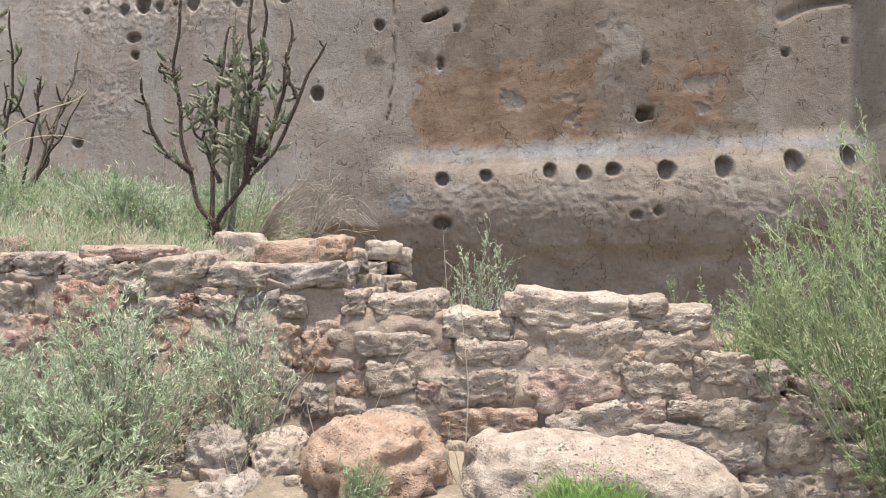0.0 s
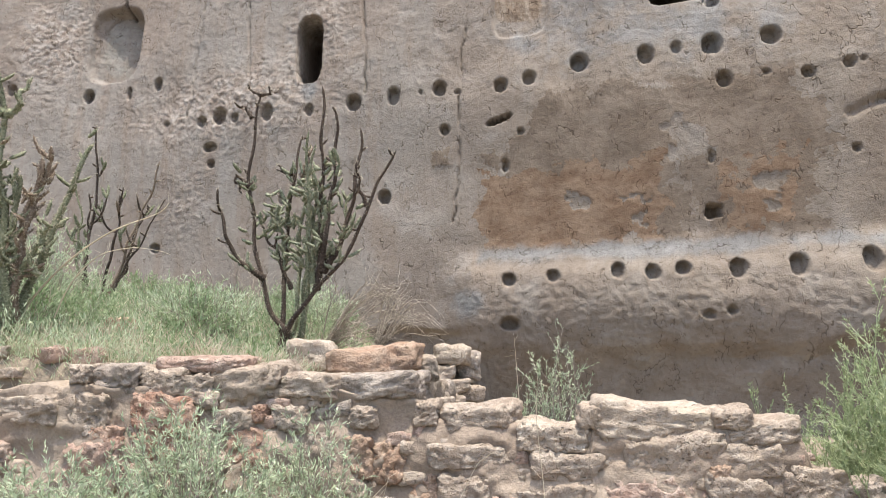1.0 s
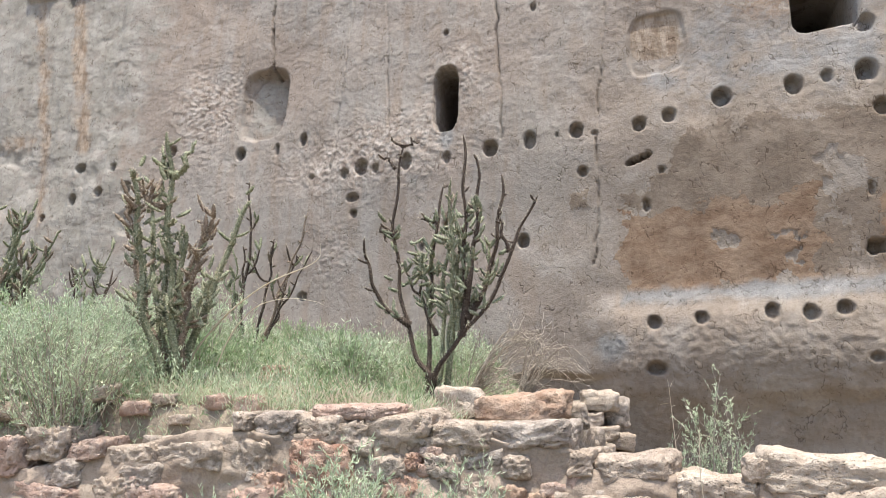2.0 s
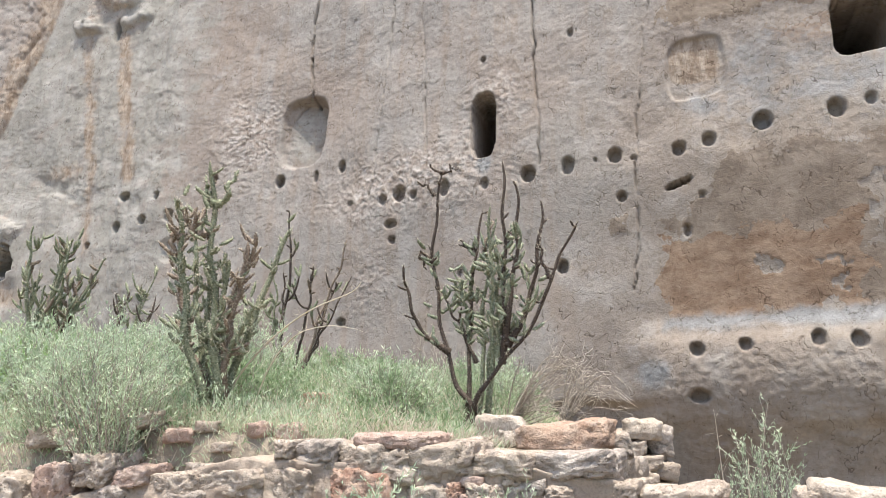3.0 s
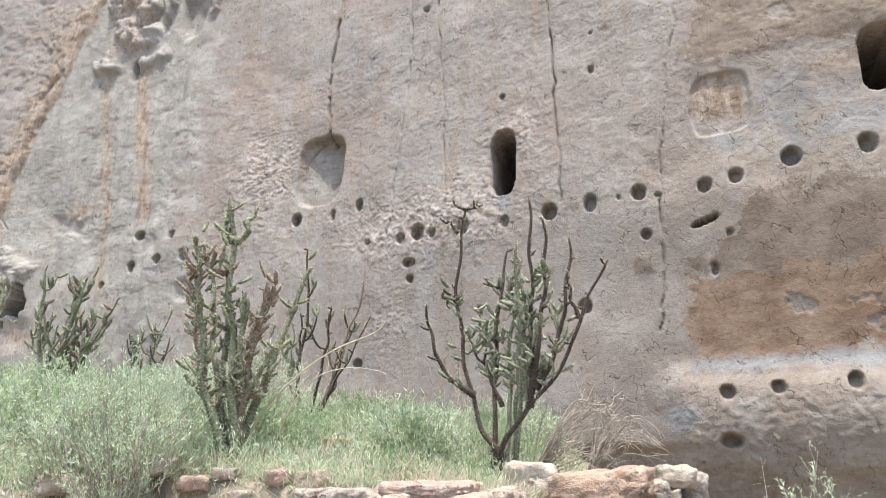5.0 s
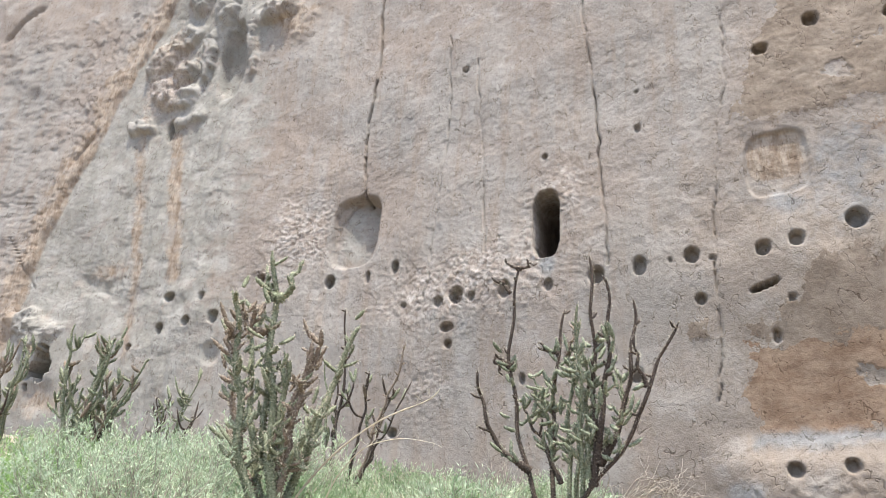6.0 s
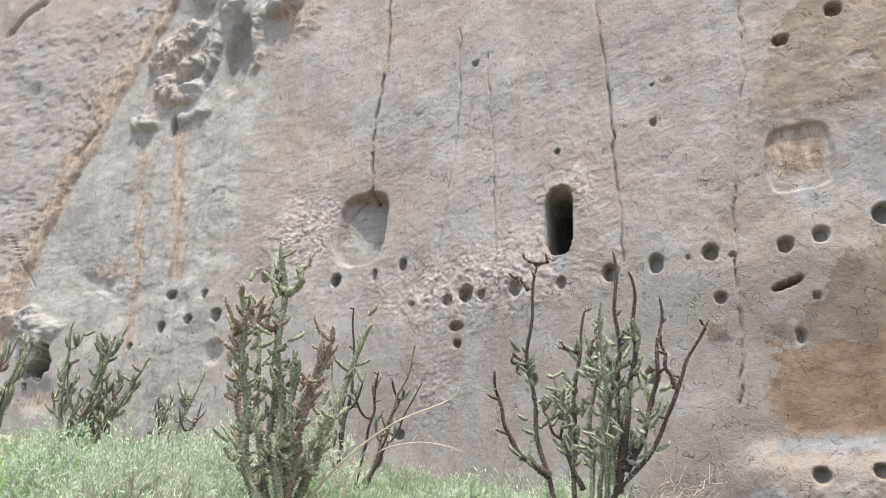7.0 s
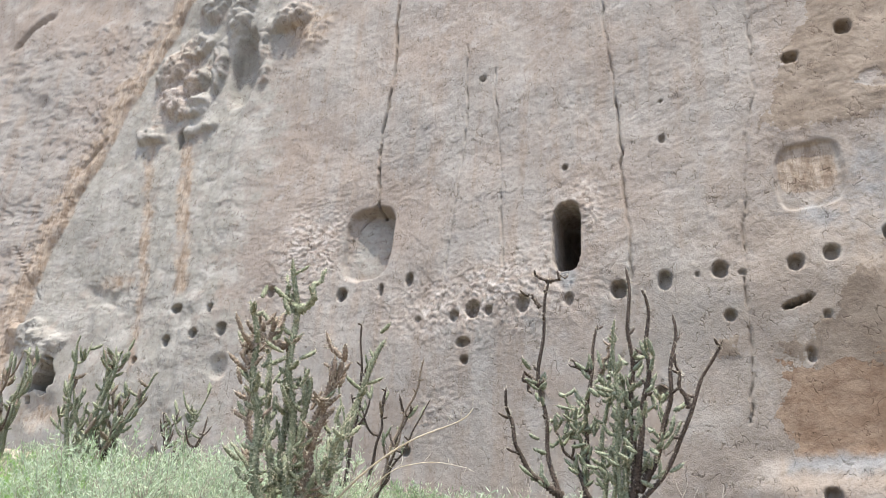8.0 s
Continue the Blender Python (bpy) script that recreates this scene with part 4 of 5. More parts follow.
# canes in outline: kind, then x and z from the foot
TALL_CANES_A = [
    ("old", [(0.0, 0.09), (0.08, 0.23), (0.25, 0.41), (0.57, 0.79), (0.66, 1.07), (0.89, 1.51)]),
    ("old", [(0.66, 1.07), (0.61, 1.22), (0.6, 1.41)]),
    ("old", [(0.3, 0.55), (0.41, 0.73), (0.49, 0.96), (0.58, 1.48), (0.59, 1.76)]),
    ("old", [(0.25, 0.41), (0.29, 0.64), (0.28, 0.97), (0.3, 1.45), (0.3, 2.07)]),
    ("old", [(0.29, 0.59), (0.33, 0.83), (0.42, 1.37), (0.43, 1.86)]),
    ("old", [(-0.03, 0.11), (-0.18, 0.23), (-0.33, 0.75), (-0.41, 1.42), (-0.33, 2.15)]),
    ("old", [(-0.24, 0.53), (-0.44, 0.66), (-0.56, 0.9), (-0.61, 1.13), (-0.6, 1.26)]),
    ("old", [(-0.08, 0.11), (-0.08, 0.65), (-0.08, 1.03), (-0.02, 1.59), (0.02, 1.78)]),
    ("green", [(0.05, 0.27), (0.06, 0.5), (0.04, 0.84), (0.13, 1.48), (0.15, 1.69)]),
    ("green", [(0.17, 0.32), (0.18, 0.62), (0.21, 0.97), (0.19, 1.33), (0.22, 1.66)]),
]
TALL_CANES_B = [
    ("green", [(0.11, 0.3), (0.13, 0.64), (0.15, 0.97), (0.11, 1.27)]),
    ("old", [(-0.02, 0.44), (-0.16, 0.75), (-0.32, 1.02)]),
    ("green", [(-0.08, 0.65), (-0.12, 0.94), (-0.2, 1.23)]),
    ("green", [(0.22, 0.46), (0.22, 0.83), (0.25, 1.26)]),
    ("green", [(0.42, 0.73), (0.5, 1.01), (0.45, 1.2)]),
    ("dead", [(0.04, 1.39), (0.11, 1.54), (0.14, 1.67)]),
    ("old", [(-0.03, 1.42), (-0.14, 1.45), (-0.18, 1.53)]),
    ("old", [(-0.4, 1.92), (-0.45, 2.01), (-0.5, 2.02)]),
    ("old", [(-0.33, 2.13), (-0.4, 2.16), (-0.45, 2.2)]),
    ("old", [(-0.33, 2.13), (-0.26, 2.14), (-0.19, 2.17)]),
    ("old", [(-0.41, 1.32), (-0.5, 1.42), (-0.53, 1.37), (-0.46, 1.25)]),
]
DENSE_CANES_A = [
    ("green", [(-0.04, 0.14), (-0.17, 0.38), (-0.26, 0.66), (-0.32, 1.04), (-0.36, 1.34)]),
    ("dead", [(-0.36, 1.34), (-0.44, 1.52), (-0.51, 1.65)]),
    ("green", [(-0.35, 1.36), (-0.3, 1.46), (-0.27, 1.58)]),
    ("green", [(0.05, 0.16), (0.01, 0.58), (-0.02, 1.28), (-0.01, 1.59), (-0.02, 1.8)]),
    ("green", [(0.0, 1.49), (-0.05, 1.55), (-0.06, 1.66)]),
    ("green", [(0.01, 1.49), (0.08, 1.51), (0.14, 1.71)]),
    ("dead", [(0.03, 0.2), (0.07, 0.66), (0.17, 0.98), (0.28, 1.2)]),
    ("green", [(0.05, 0.26), (0.2, 0.77), (0.3, 1.05), (0.4, 1.36)]),
    ("dead", [(-0.07, 0.18), (-0.33, 0.59), (-0.42, 0.96), (-0.47, 1.45)]),
]
DENSE_CANES_B = [
    ("green", [(-0.03, 0.16), (-0.16, 0.56), (-0.16, 0.91), (-0.17, 1.28), (-0.21, 1.5)]),
    ("green", [(0.02, 0.22), (-0.06, 0.66), (-0.08, 0.97), (-0.06, 1.17)]),
    ("dead", [(0.06, 0.26), (0.12, 0.73), (0.21, 1.06), (0.23, 1.22)]),
    ("green", [(0.06, 0.42), (0.19, 0.61), (0.36, 0.82)]),
    ("green", [(-0.13, 0.3), (-0.24, 0.5), (-0.39, 0.75)]),
    ("dead", [(-0.17, 1.24), (-0.25, 1.29), (-0.22, 1.12)]),
    ("green", [(0.05, 0.32), (0.11, 0.49), (0.26, 0.47)]),
    ("green", [(-0.0, 0.22), (0.06, 0.56), (0.06, 0.9), (0.08, 1.1)]),
    ("dead", [(-0.03, 1.28), (-0.15, 1.3), (-0.12, 1.43)]),
]


def drawn_cholla(base, canes, label, seed, joints, zone, thick, fat, spines, pale, stray):
    """A cholla whose canes follow given bends; depth is scattered, joints crowd inside the zone of heights."""
    rng = np.random.RandomState(seed)
    thing = tagged(new("cholla_cactus"), label, "cactus", "cane chollas")
    origin = np.array([base[0], base[1], base[2]])
    thing.matrix_basis = Matrix.Translation(origin)
    surface, lines, made = [], [], []
    skin = {"old": OLD_STEM, "green": CHOLLA, "dead": DEAD_STEM}

    def limb(name, p, r, mat, parent):
        surface.append((p, r))
        return piece(name, *tube(p, r, 7, 0.3), mat, parent)

    for kind, pts in canes:
        pts = np.array(pts, float)
        start_y = 0.0
        if pts[0][1] < 0.35:                       # rooted canes leave one woody foot
            pts = np.concatenate([[(pts[0][0] * 0.45 + 0.05 * math.sin(7 * len(made)), -0.16)], pts])
        if pts[0][1] > 0.35:                       # springs from an earlier cane
            gaps = [(np.hypot(p[:, 0] - pts[0][0], p[:, 2] - pts[0][1]).min(), p[np.hypot(p[:, 0] - pts[0][0], p[:, 2] - pts[0][1]).argmin(), 1]) for p in made]
            start_y = min(gaps)[1] if gaps else 0.0
        size = np.hypot(*(pts[-1] - pts[int(pts[0][1] < 0)]))
        ys = start_y + np.linspace(0, 1, len(pts)) ** 0.7 * rng.uniform(-0.4, 0.4) * size * 0.6
        way = np.concatenate([[0], np.cumsum(np.hypot(*np.diff(pts, axis=0).T))])
        n = max(int(way[-1] / 0.012), 6)
        t = np.linspace(0, way[-1], n)
        p = np.stack([np.interp(t, way, pts[:, 0]), np.interp(t, way, ys), np.interp(t, way, pts[:, 1])], 1)
        for _ in range(max(n // 3, 4)):
            p[1:-1] = (p[:-2] + 2 * p[1:-1] + p[2:]) / 4
        u = np.linspace(0, 1, n)[:, None]
        p += 0.012 * np.sin(u * rng.uniform(12, 26, 3) + rng.uniform(0, 6.28, 3)) * (u * 2).clip(0, 1)
        r = thick * np.interp(np.linspace(0, 1, n), [0, 0.12, 0.25, 0.75, 0.97, 1], [1.9, 1.5, 1.1, 0.76, 0.58, 0.15]) * (1.0 if size > 0.7 else 0.72)
        cane = limb("cane", p, r, skin[kind], thing)
        made.append(p)
        lines.append((p, kind))
        for _ in range(int(stray * size * 6) + 1):
            q = p[int(n * rng.uniform(0.35, 0.99))]
            w = unit(np.array([rng.normal(0, 1), rng.normal(0, 1), rng.uniform(-0.3, 0.8)]))
            v = np.linspace(0, 1, 7)[:, None]
            limb("spur", q + w * v * rng.uniform(0.03, 0.10) + np.array([0, 0, 0.03]) * v**2, 0.0095 * np.interp(v[:, 0], [0, 0.8, 1], [1, 0.9, 0.2]), skin[kind], cane)
    near = [(p[i], k) for p, k in lines for i in range(len(p)) if zone[0] < p[i, 2] < zone[1] and zone[2] < p[i, 0] < zone[3]]
    for _ in range(joints):
        q, kind = near[rng.randint(len(near))]
        w = unit(np.array([rng.normal(0, 1), rng.normal(0, 1), rng.uniform(-0.1, 1.0)]))
        m = rng.randint(6, 11)
        t = np.linspace(0, 1, m)
        if rng.rand() < 0.45:                      # second joint in the chain
            q = q + w * 0.07
            w = unit(w + rng.normal(0, 0.7, 3) + np.array([0, 0, 0.3]))
        jp = q + w * (t * m * 0.0115)[:, None] + np.array([0, 0, 0.03]) * (t**2)[:, None]
        r = fat * rng.uniform(0.7, 1.1) * np.interp(t, [0, 0.25, 0.8, 1], [0.5, 1, 0.95, 0.2])
        limb("joint", jp, r, DEAD_STEM if kind == "dead" else pale, thing)
    pts = np.concatenate([s[0] for s in surface])
    rad = np.concatenate([s[1] for s in surface])
    k = rng.randint(0, len(pts), spines)
    w = unit(rng.normal(size=(spines, 3)))
    v, f = blades(pts[k] + w * rad[k][:, None] * 0.9, w + rng.normal(0, 0.3, (spines, 3)), rng.uniform(0.012, 0.026, spines), 0.0034, rng)
    tagged(piece("spine_cover", v, f, SPINE, thing, False), "pale straw spines")


drawn_cholla((-1.80, 6.70, 1.60), TALL_CANES_A + TALL_CANES_B, "tall cane cholla with dark bare canes and green inner joints", 31, 280, (0.55, 1.45, -0.42, 0.5), 0.0165, 0.0145, 13000, CHOLLA_PALE, 0.5)
drawn_cholla((-3.25, 5.20, 1.58), DENSE_CANES_A + DENSE_CANES_B, "dense cane cholla with green canes and brown dead tips", 32, 190, (0.45, 1.5, -0.5, 0.5), 0.025, 0.0135, 15000, CHOLLA, 0.9)
cholla((-6.75, 7.4), fan([(-6.80, 3.58), (-6.55, 3.55), (-6.30, 3.35), (-6.65, 3.30), (-5.98, 3.24), (-6.10, 3.10), (-6.35, 3.05), (-6.90, 3.20), (-6.20, 2.80), (-6.55, 2.95)], 7.4, 0.25, 5),
       "leaning green cane cholla with many short side joints", 33, 130, (0.45, 0.98), 0.018, 0.8, 7000, 0.2, 0.9, 3, 0.03, 0.017)
cholla((-7.75, 7.4), fan([(-7.65, 3.55), (-7.45, 3.3), (-7.9, 3.4), (-7.55, 2.95), (-8.1, 3.2)], 7.4, 0.2, 6),
       "small dark cane cholla near the cave", 34, 35, (0.5, 0.98), 0.016, 0.8, 3000, 0.2, 0.5, 3)
cholla((-4.45, 8.6), fan([(-4.33, 3.90), (-3.77, 3.58), (-4.62, 3.40), (-4.15, 3.30), (-3.90, 3.10), (-4.5, 3.2), (-3.65, 3.15)], 8.6, 0.2, 7),
       "thin spindly cane cholla with bare dark canes", 35, 26, (0.45, 0.9), 0.0135, 0.62, 3000, 0.1, 0.3, 2, 0.045)
cholla((-6.75, 8.7), fan([(-6.28, 3.40), (-6.45, 3.15), (-6.85, 3.1), (-6.15, 2.95)], 8.7, 0.15, 8),
       "small leaning cholla sprig in front of the cliff", 36, 20, (0.5, 0.95), 0.013, 0.9, 2000, 0.0, 0.6, 3)

# foreground
shrub("sagebrush", (-1.62, 4.12), 0.98, 0.50, 95, 14656, 0.036, 0.0072, SAGE, "grey-green sagebrush growing against the foot of the wall", 51)
shrub("sagebrush", (-2.15, 3.85), 0.80, 0.55, 90, 13529, 0.036, 0.0072, SAGE, "spreading grey-green sagebrush below the wall", 52)
shrub("sagebrush", (-1.02, 4.32), 0.88, 0.27, 40, 4176, 0.036, 0.0072, SAGE, "slender young sagebrush in front of the wall", 53)
shrub("sagebrush", (-1.75, 3.65), 0.55, 0.50, 70, 10147, 0.036, 0.0072, SAGE, "low sagebrush below the wall", 54)
shrub("rabbitbrush", (2.42, 4.35), 2.02, 0.86, 180, 60000, 0.028, 0.0066, YELLOWGREEN, "tall yellow-green rabbitbrush at the wall's broken end", 55, YELLOWGREEN, (-0.10, 0.0))
shrub("rabbitbrush", (2.80, 4.0), 2.05, 0.76, 140, 42000, 0.028, 0.0066, YELLOWGREEN, "tall yellow-green rabbitbrush at the wall's broken end", 56, YELLOWGREEN, (-0.06, 0.0))
shrub("rabbitbrush", (1.85, 4.95), 1.05, 0.45, 65, 15000, 0.028, 0.0066, YELLOWGREEN, "rabbitbrush behind the wall's broken end", 76, YELLOWGREEN)
shrub("rabbitbrush", (1.72, 4.75), 0.75, 0.30, 40, 6500, 0.026, 0.0064, YELLOWGREEN, "young rabbitbrush shoots on the wall's broken end", 57, YELLOWGREEN)
shrub("rabbitbrush", (1.40, 5.1), 0.92, 0.18, 12, 1900, 0.026, 0.0064, YELLOWGREEN, "thin rabbitbrush shoot behind the wall", 58, YELLOWGREEN)
shrub("sagebrush", (0.26, 5.6), 1.18, 0.26, 44, 9000, 0.026, 0.0062, SAGE, "young sagebrush behind the low wall", 59)
shrub("grass_tuft", (0.62, 3.55), 0.24, 0.26, 150, 4500, 0.07, 0.005, BRIGHT, "tuft of bright green grass by the pale boulder", 60, BRIGHT)
shrub("grass_tuft", (-0.35, 3.7), 0.3, 0.1, 25, 365, 0.036, 0.0072, GREEN, "small green grass tuft by the orange boulder", 61, GREEN)

# terrace
shrub("sagebrush", (-4.3, 5.2), 0.85, 0.45, 80, 11275, 0.036, 0.0072, SAGE, "grey-green sagebrush on the terrace edge", 62)
shrub("sagebrush", (-4.55, 5.6), 0.75, 0.5, 70, 9019, 0.036, 0.0072, SAGE, "grey-green sagebrush on the terrace edge", 63)
shrub("sagebrush", (-3.95, 6.9), 0.95, 0.45, 60, 8456, 0.036, 0.0072, SAGE, "pale sagebrush between the chollas", 64)
shrub("sagebrush", (-5.3, 7.6), 0.7, 0.55, 60, 8456, 0.036, 0.0072, SAGE, "pale sagebrush on the terrace", 65)
shrub("sagebrush", (-5.2, 5.6), 0.75, 0.5, 60, 8456, 0.036, 0.0072, SAGE, "grey-green sagebrush on the terrace edge", 68)
shrub("sagebrush", (-5.9, 6.6), 0.65, 0.55, 60, 6264, 0.036, 0.0072, GREEN, "green leafy bush below the chollas", 69)
shrub("sagebrush", (-4.55, 6.5), 0.75, 0.45, 55, 7328, 0.036, 0.0072, SAGE, "pale sagebrush between the chollas", 70)
shrub("sagebrush", (-7.4, 8.3), 0.7, 0.6, 55, 5428, 0.036, 0.0072, SAGE, "pale sagebrush on the terrace", 75)
shrub("sagebrush", (-4.35, 4.92), 0.6, 0.4, 50, 4176, 0.036, 0.0072, SAGE, "low sagebrush on the crumbled end of the wall", 77)
shrub("sagebrush", (-3.80, 4.85), 1.12, 0.55, 95, 13000, 0.036, 0.0072, SAGE, "thin sagebrush rooted in the crumbled wall", 78)
shrub("sagebrush", (-5.2, 4.95), 0.6, 0.45, 50, 4176, 0.036, 0.0072, SAGE, "low sagebrush on the crumbled end of the wall", 79)
shrub("dry_bush", (-2.75, 8.4), 0.6, 0.5, 40, 0, 0, 0, TWIG, "leafless dry grey bush before the cliff", 67, TWIG)


def arching_bush(base, reach, count, label, seed):
    """Long bare twigs that rise, bow over to one side and fork."""
    rng = np.random.RandomState(seed)
    thing = tagged(new("dry_bush"), label, "shrub")
    thing.matrix_basis = Matrix.Translation((base[0], base[1], float(ground_z(*base)) - 0.03))
    for _ in range(count):
        far, up, deep = reach * rng.uniform(0.25, 1.0), rng.uniform(0.15, 0.62), rng.uniform(-0.35, 0.35)
        t = np.linspace(0, 1, 14)
        p = np.stack([far * t ** 0.9, deep * t, up * np.sin(t * rng.uniform(1.7, 2.8)) * 1.1], 1)
        p += 0.02 * np.sin(t[:, None] * rng.uniform(6, 16, 3) + rng.uniform(0, 6.28, 3)) * t[:, None]
        parts = [tube(p, 0.0062 * (1.15 - t), 4)]
        for _ in range(rng.randint(3, 7)):
            k = rng.randint(4, 13)
            w = unit(unit(p[k] - p[k - 1]) + rng.normal(0, 0.55, 3))
            q = p[k] + w * np.linspace(0, rng.uniform(0.06, 0.26), 5)[:, None]
            q[1:] += rng.normal(0, 0.008, (4, 3))
            parts.append(tube(q, np.linspace(0.0040, 0.0020, 5), 3))
        piece("twig", *merge(parts), TWIG, thing)


arching_bush((-1.72, 7.45), 1.05, 34, "leafless dry bush with arching grey twigs", 66)
arching_bush((-1.30, 7.75), 0.75, 18, "leafless dry bush with arching grey twigs", 68)


# low leafy clumps: three kinds, set out again and again over the terrace
CLUMPS = [shrub("herb_clump", (-2.3, 6.3), 0.42, 0.30, 34, 2200, 0.045, 0.0085, GREEN, "low leafy green herb clump on the terrace", 181, TWIG, (0, 0), "herb clumps"),
          shrub("herb_clump", (-2.7, 7.2), 0.46, 0.32, 36, 2200, 0.042, 0.0078, SAGE, "low silvery grey-green herb clump on the terrace", 182, TWIG, (0, 0), "herb clumps"),
          shrub("herb_clump", (-3.5, 6.0), 0.36, 0.30, 30, 1900, 0.042, 0.0085, GREEN, "low leafy green herb clump on the terrace", 183, TWIG, (0, 0), "herb clumps")]
spots = np.random.RandomState(19)
for k in range(46):
    px, py = spots.uniform(-5.4, -1.9), spots.uniform(5.6, 9.4)
    if k > 30:
        px, py = spots.uniform(-8.2, -5.2), spots.uniform(6.6, 9.8)
    size = spots.uniform(0.7, 1.25)
    copy_thing(CLUMPS[k % 3], pose(px, py, float(ground_z(px, py)) - 0.03, 0, 0, spots.uniform(0, 360)) @ Matrix.Scale(size, 4))


def meadow(name, material, label, seed, count, blade, wide, tall, where, lean=0.5):
    """A carpet of small herbs: tufts whose blades rise and spread."""
    rng = np.random.RandomState(seed)
    x0, x1, y0, y1 = where
    tufts = count // 40
    cx, cy = rng.uniform(x0, x1, tufts * 3), rng.uniform(y0, y1, tufts * 3)
    keep = (vnoise(cx * 1.4 + seed, cy * 1.4) > 0.33 - 0.3 * (1 - step(cy - wall_line(cx), 0.4, 1.0))) & (cx < -1.25 - 0.05 * (cy - 5) - 0.35 * vnoise(cx, cy * 3)) & (cy > wall_line(cx) + 0.34 - 0.16 * step(-cx, 2.5, 3.2))
    cx, cy = cx[keep][:tufts], cy[keep][:tufts]
    k = rng.randint(0, len(cx), count)
    size = rng.uniform(0.4, 1.0, len(cx))[k] * (0.45 + 0.55 * np.clip(-cx[k] - 1.2, 0, 1))
    ang, r = rng.uniform(0, 6.283, count), np.sqrt(rng.uniform(0, 1, count)) * 0.2
    dome = 1 - (r / 0.21) ** 2
    h = rng.uniform(0.0, 1.0, count) ** 0.7 * tall * size * dome
    at = np.stack([cx[k] + np.cos(ang) * r, cy[k] + np.sin(ang) * r, 0 * r], 1)
    at[:, 2] = ground_z(at[:, 0], at[:, 1]) + h - 0.01
    way = np.stack([np.cos(ang) * lean * (0.4 + 4 * r), np.sin(ang) * lean * (0.4 + 4 * r), np.ones(count)], 1) + rng.normal(0, 0.45, (count, 3))
    v, f = blades(at, way, blade * rng.uniform(0.6, 1.3, count), wide, rng)
    tagged(piece(name, v, f, material, None, False), label, "plants", kind="stuff")


meadow("green_herbs", GREEN, "green herbs covering the terrace", 71, 46000, 0.050, 0.0095, 0.40, (-6.5, -1.2, 4.7, 10.5))
meadow("pale_herbs", SAGE, "pale grey-green herbs mixed over the terrace", 72, 30000, 0.050, 0.0085, 0.42, (-9.5, -1.2, 4.7, 11.5))
meadow("bright_grass", BRIGHT, "bright green grass beside the chollas", 73, 17000, 0.065, 0.0095, 0.52, (-6.4, -5.0, 5.4, 7.2))
meadow("dry_grass", STRAW, "straw-coloured dry grass between the herbs", 74, 11000, 0.14, 0.0045, 0.30, (-8.5, -0.8, 4.7, 11.0), 0.9)

meadow("edge_herbs", SAGE, "pale herbs spilling over the broken end of the wall", 75, 16000, 0.045, 0.007, 0.40, (-5.6, -2.3, 4.7, 5.3))
meadow("edge_straw", STRAW, "dry grass along the top of the wall", 76, 9000, 0.13, 0.004, 0.22, (-5.6, -1.2, 4.7, 5.6), 0.9)


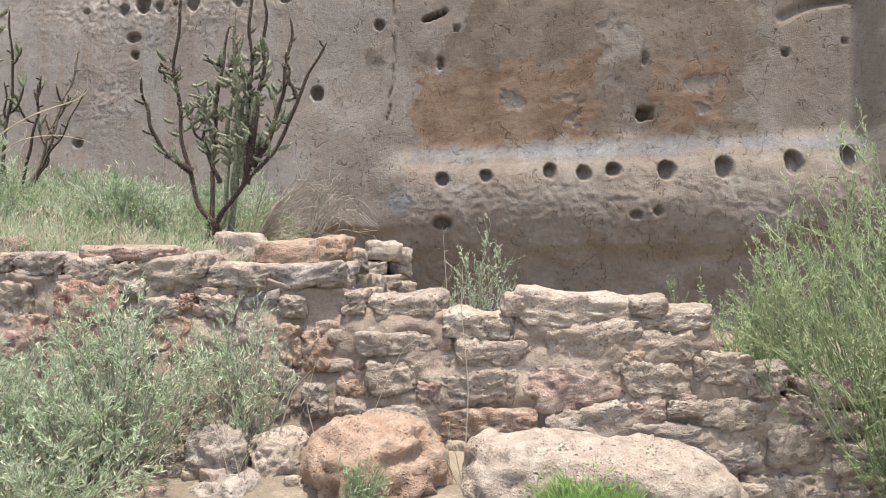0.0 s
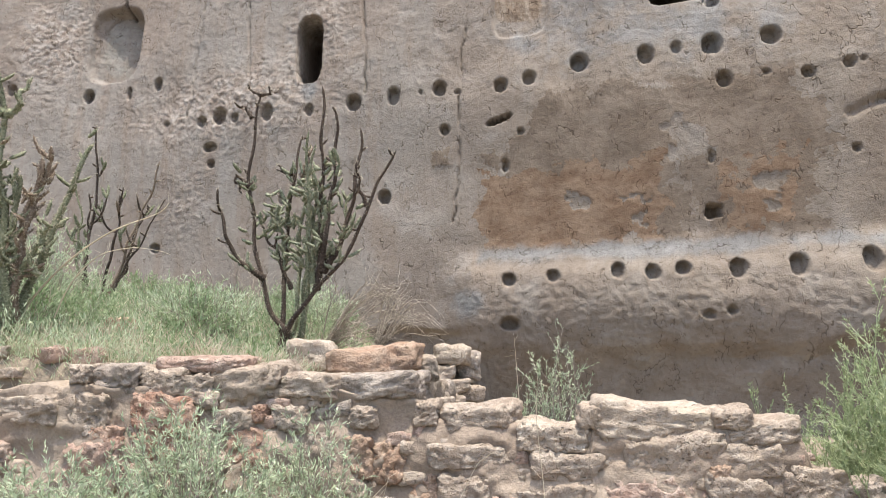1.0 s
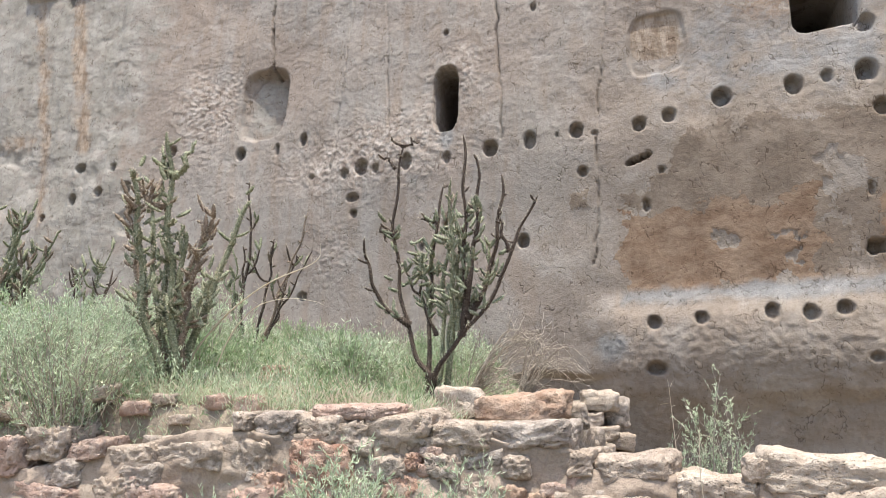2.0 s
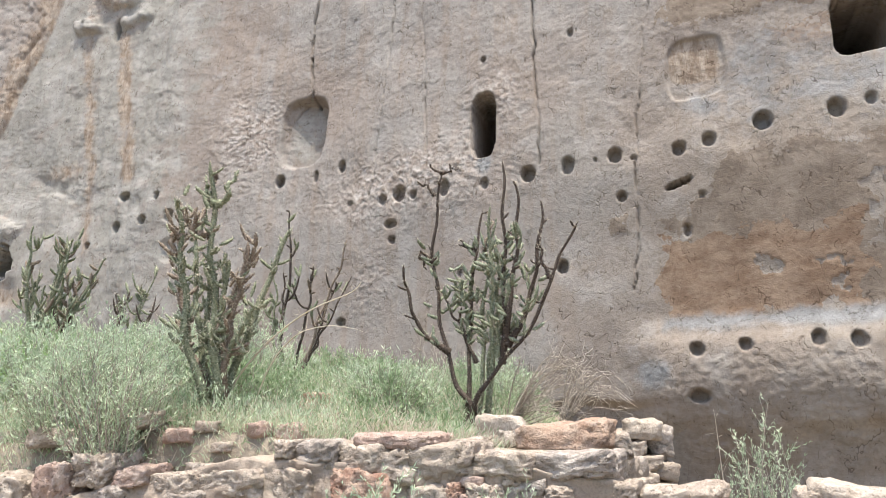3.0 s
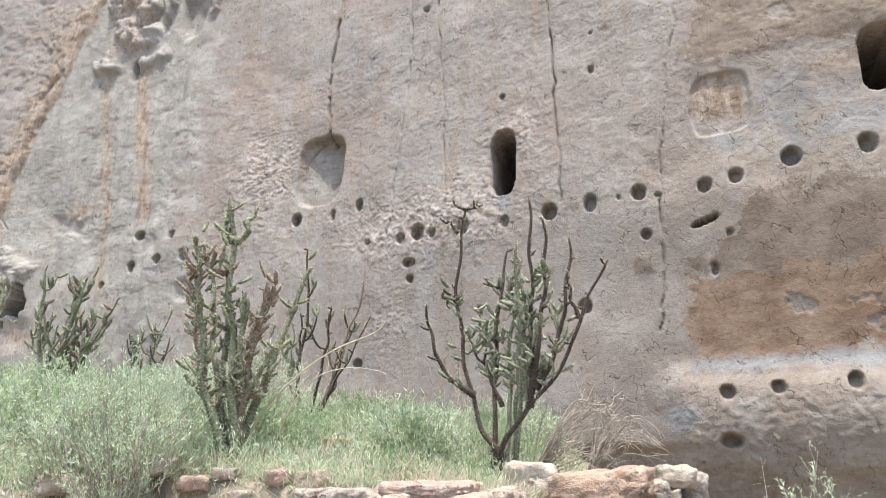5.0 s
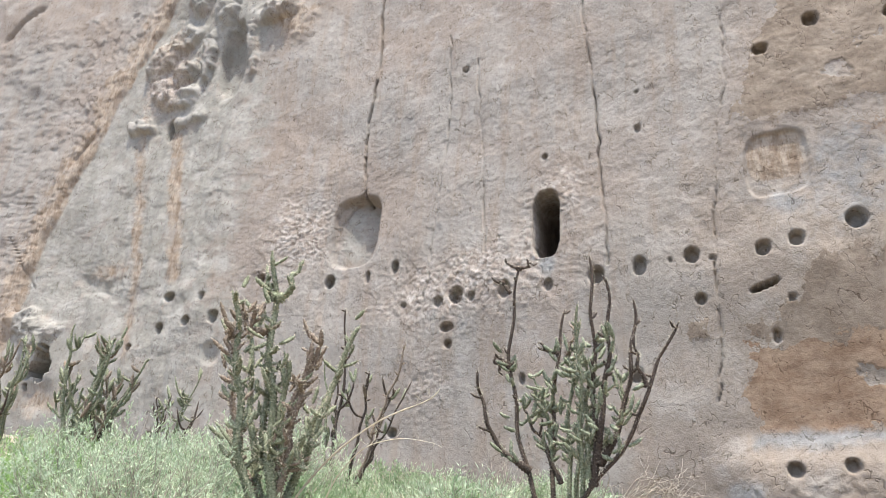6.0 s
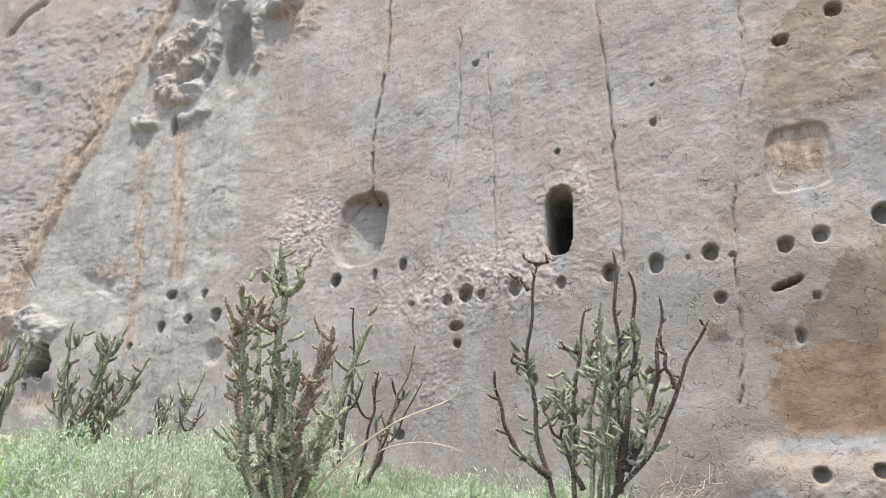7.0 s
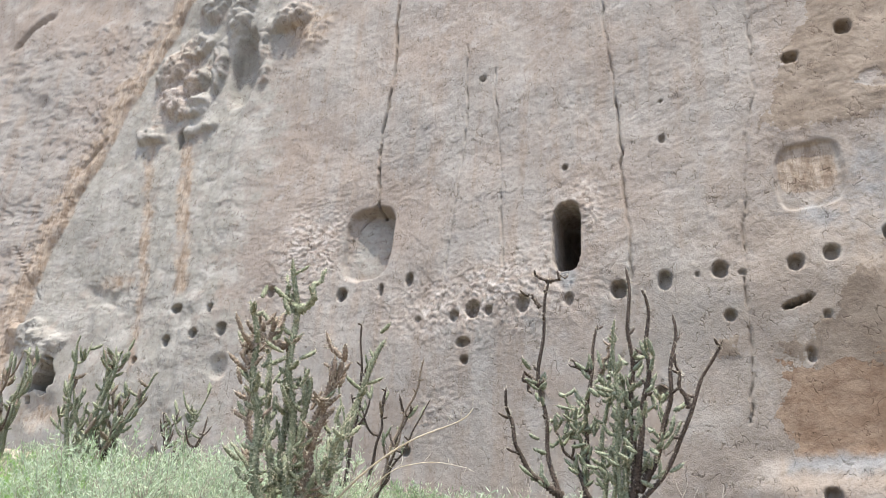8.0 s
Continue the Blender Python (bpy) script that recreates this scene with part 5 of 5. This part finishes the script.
def stalk(pts, radius, label, seed, heads=0):
    rng = np.random.RandomState(seed)
    thing = tagged(new("dry_stalk"), label, "dry stalk", "dry stalks")
    pts = np.array(pts, float)
    thing.matrix_basis = Matrix.Translation(pts[0])
    t = np.linspace(0, 1, 24)
    k = np.linspace(0, 1, len(pts))
    p = np.stack([np.interp(t, k, pts[:, i]) for i in range(3)], 1) - pts[0]
    for _ in range(4):
        p[1:-1] = (p[:-2] + p[1:-1] * 2 + p[2:]) / 4
    piece("stem", *tube(p, radius * (1.1 - 0.8 * t), 5), STRAW, thing)
    if heads:
        at = p[rng.randint(10, 24, heads)]
        tagged(piece("side_shoots", *blades(at, rng.normal(0, 1, (heads, 3)) + [0, 0, 0.8], rng.uniform(0.03, 0.1, heads), 0.003, rng), STRAW, thing, False), kind="stuff")


stalk([(-3.24, 5.3, 1.60), (-3.22, 5.3, 1.80), (-3.09, 5.3, 1.96), (-2.93, 5.3, 2.13), (-2.76, 5.3, 2.25), (-2.60, 5.3, 2.35), (-2.43, 5.3, 2.40), (-2.27, 5.3, 2.45), (-2.24, 5.3, 2.51)], 0.0085, "long pale dry stalk arching beside the cholla", 81, 18)
stalk([(-3.1, 5.4, 1.62), (-2.95, 5.4, 2.0), (-2.75, 5.4, 2.2), (-2.5, 5.4, 2.24), (-2.3, 5.4, 2.2)], 0.005, "long pale dry stalk arching beside the cholla", 82, 10)
stalk([(0.10, 4.15, 0.35), (0.13, 4.2, 0.8), (0.09, 4.2, 1.2), (0.10, 4.2, 1.42)], 0.0035, "thin dry stalk standing before the wall", 83, 10)
stalk([(0.06, 5.4, 0.75), (0.02, 5.4, 1.3), (0.0, 5.4, 1.62)], 0.004, "thin dry stalk standing behind the wall", 84, 8)
stalk([(-0.60, 4.2, 0.4), (-0.68, 4.15, 0.75), (-0.62, 4.1, 0.95)], 0.004, "bent dry grass stalk before the wall", 85, 6)
stalk([(-0.85, 4.2, 0.45), (-0.75, 4.15, 0.8), (-0.62, 4.1, 0.93)], 0.005, "bent dry grass stalk before the wall", 86, 4)
stalk([(-0.42, 4.3, 0.5), (-0.3, 4.25, 0.8), (-0.2, 4.25, 1.0), (-0.12, 4.25, 1.05)], 0.003, "bent dry grass stalk before the wall", 87, 4)
for k in range(14):
    a = random.uniform(-0.9, 0.9)
    x = random.choice((-0.9, -0.75, -0.1, 0.05)) + random.uniform(-0.12, 0.12)
    stalk([(x, 4.0, 0.3), (x + a * 0.1, 3.98, 0.5), (x + a * 0.28, 3.95, 0.62 + random.uniform(-0.1, 0.12))], 0.003, "bent straw-coloured grass stalk between the rocks", 90 + k, 3)
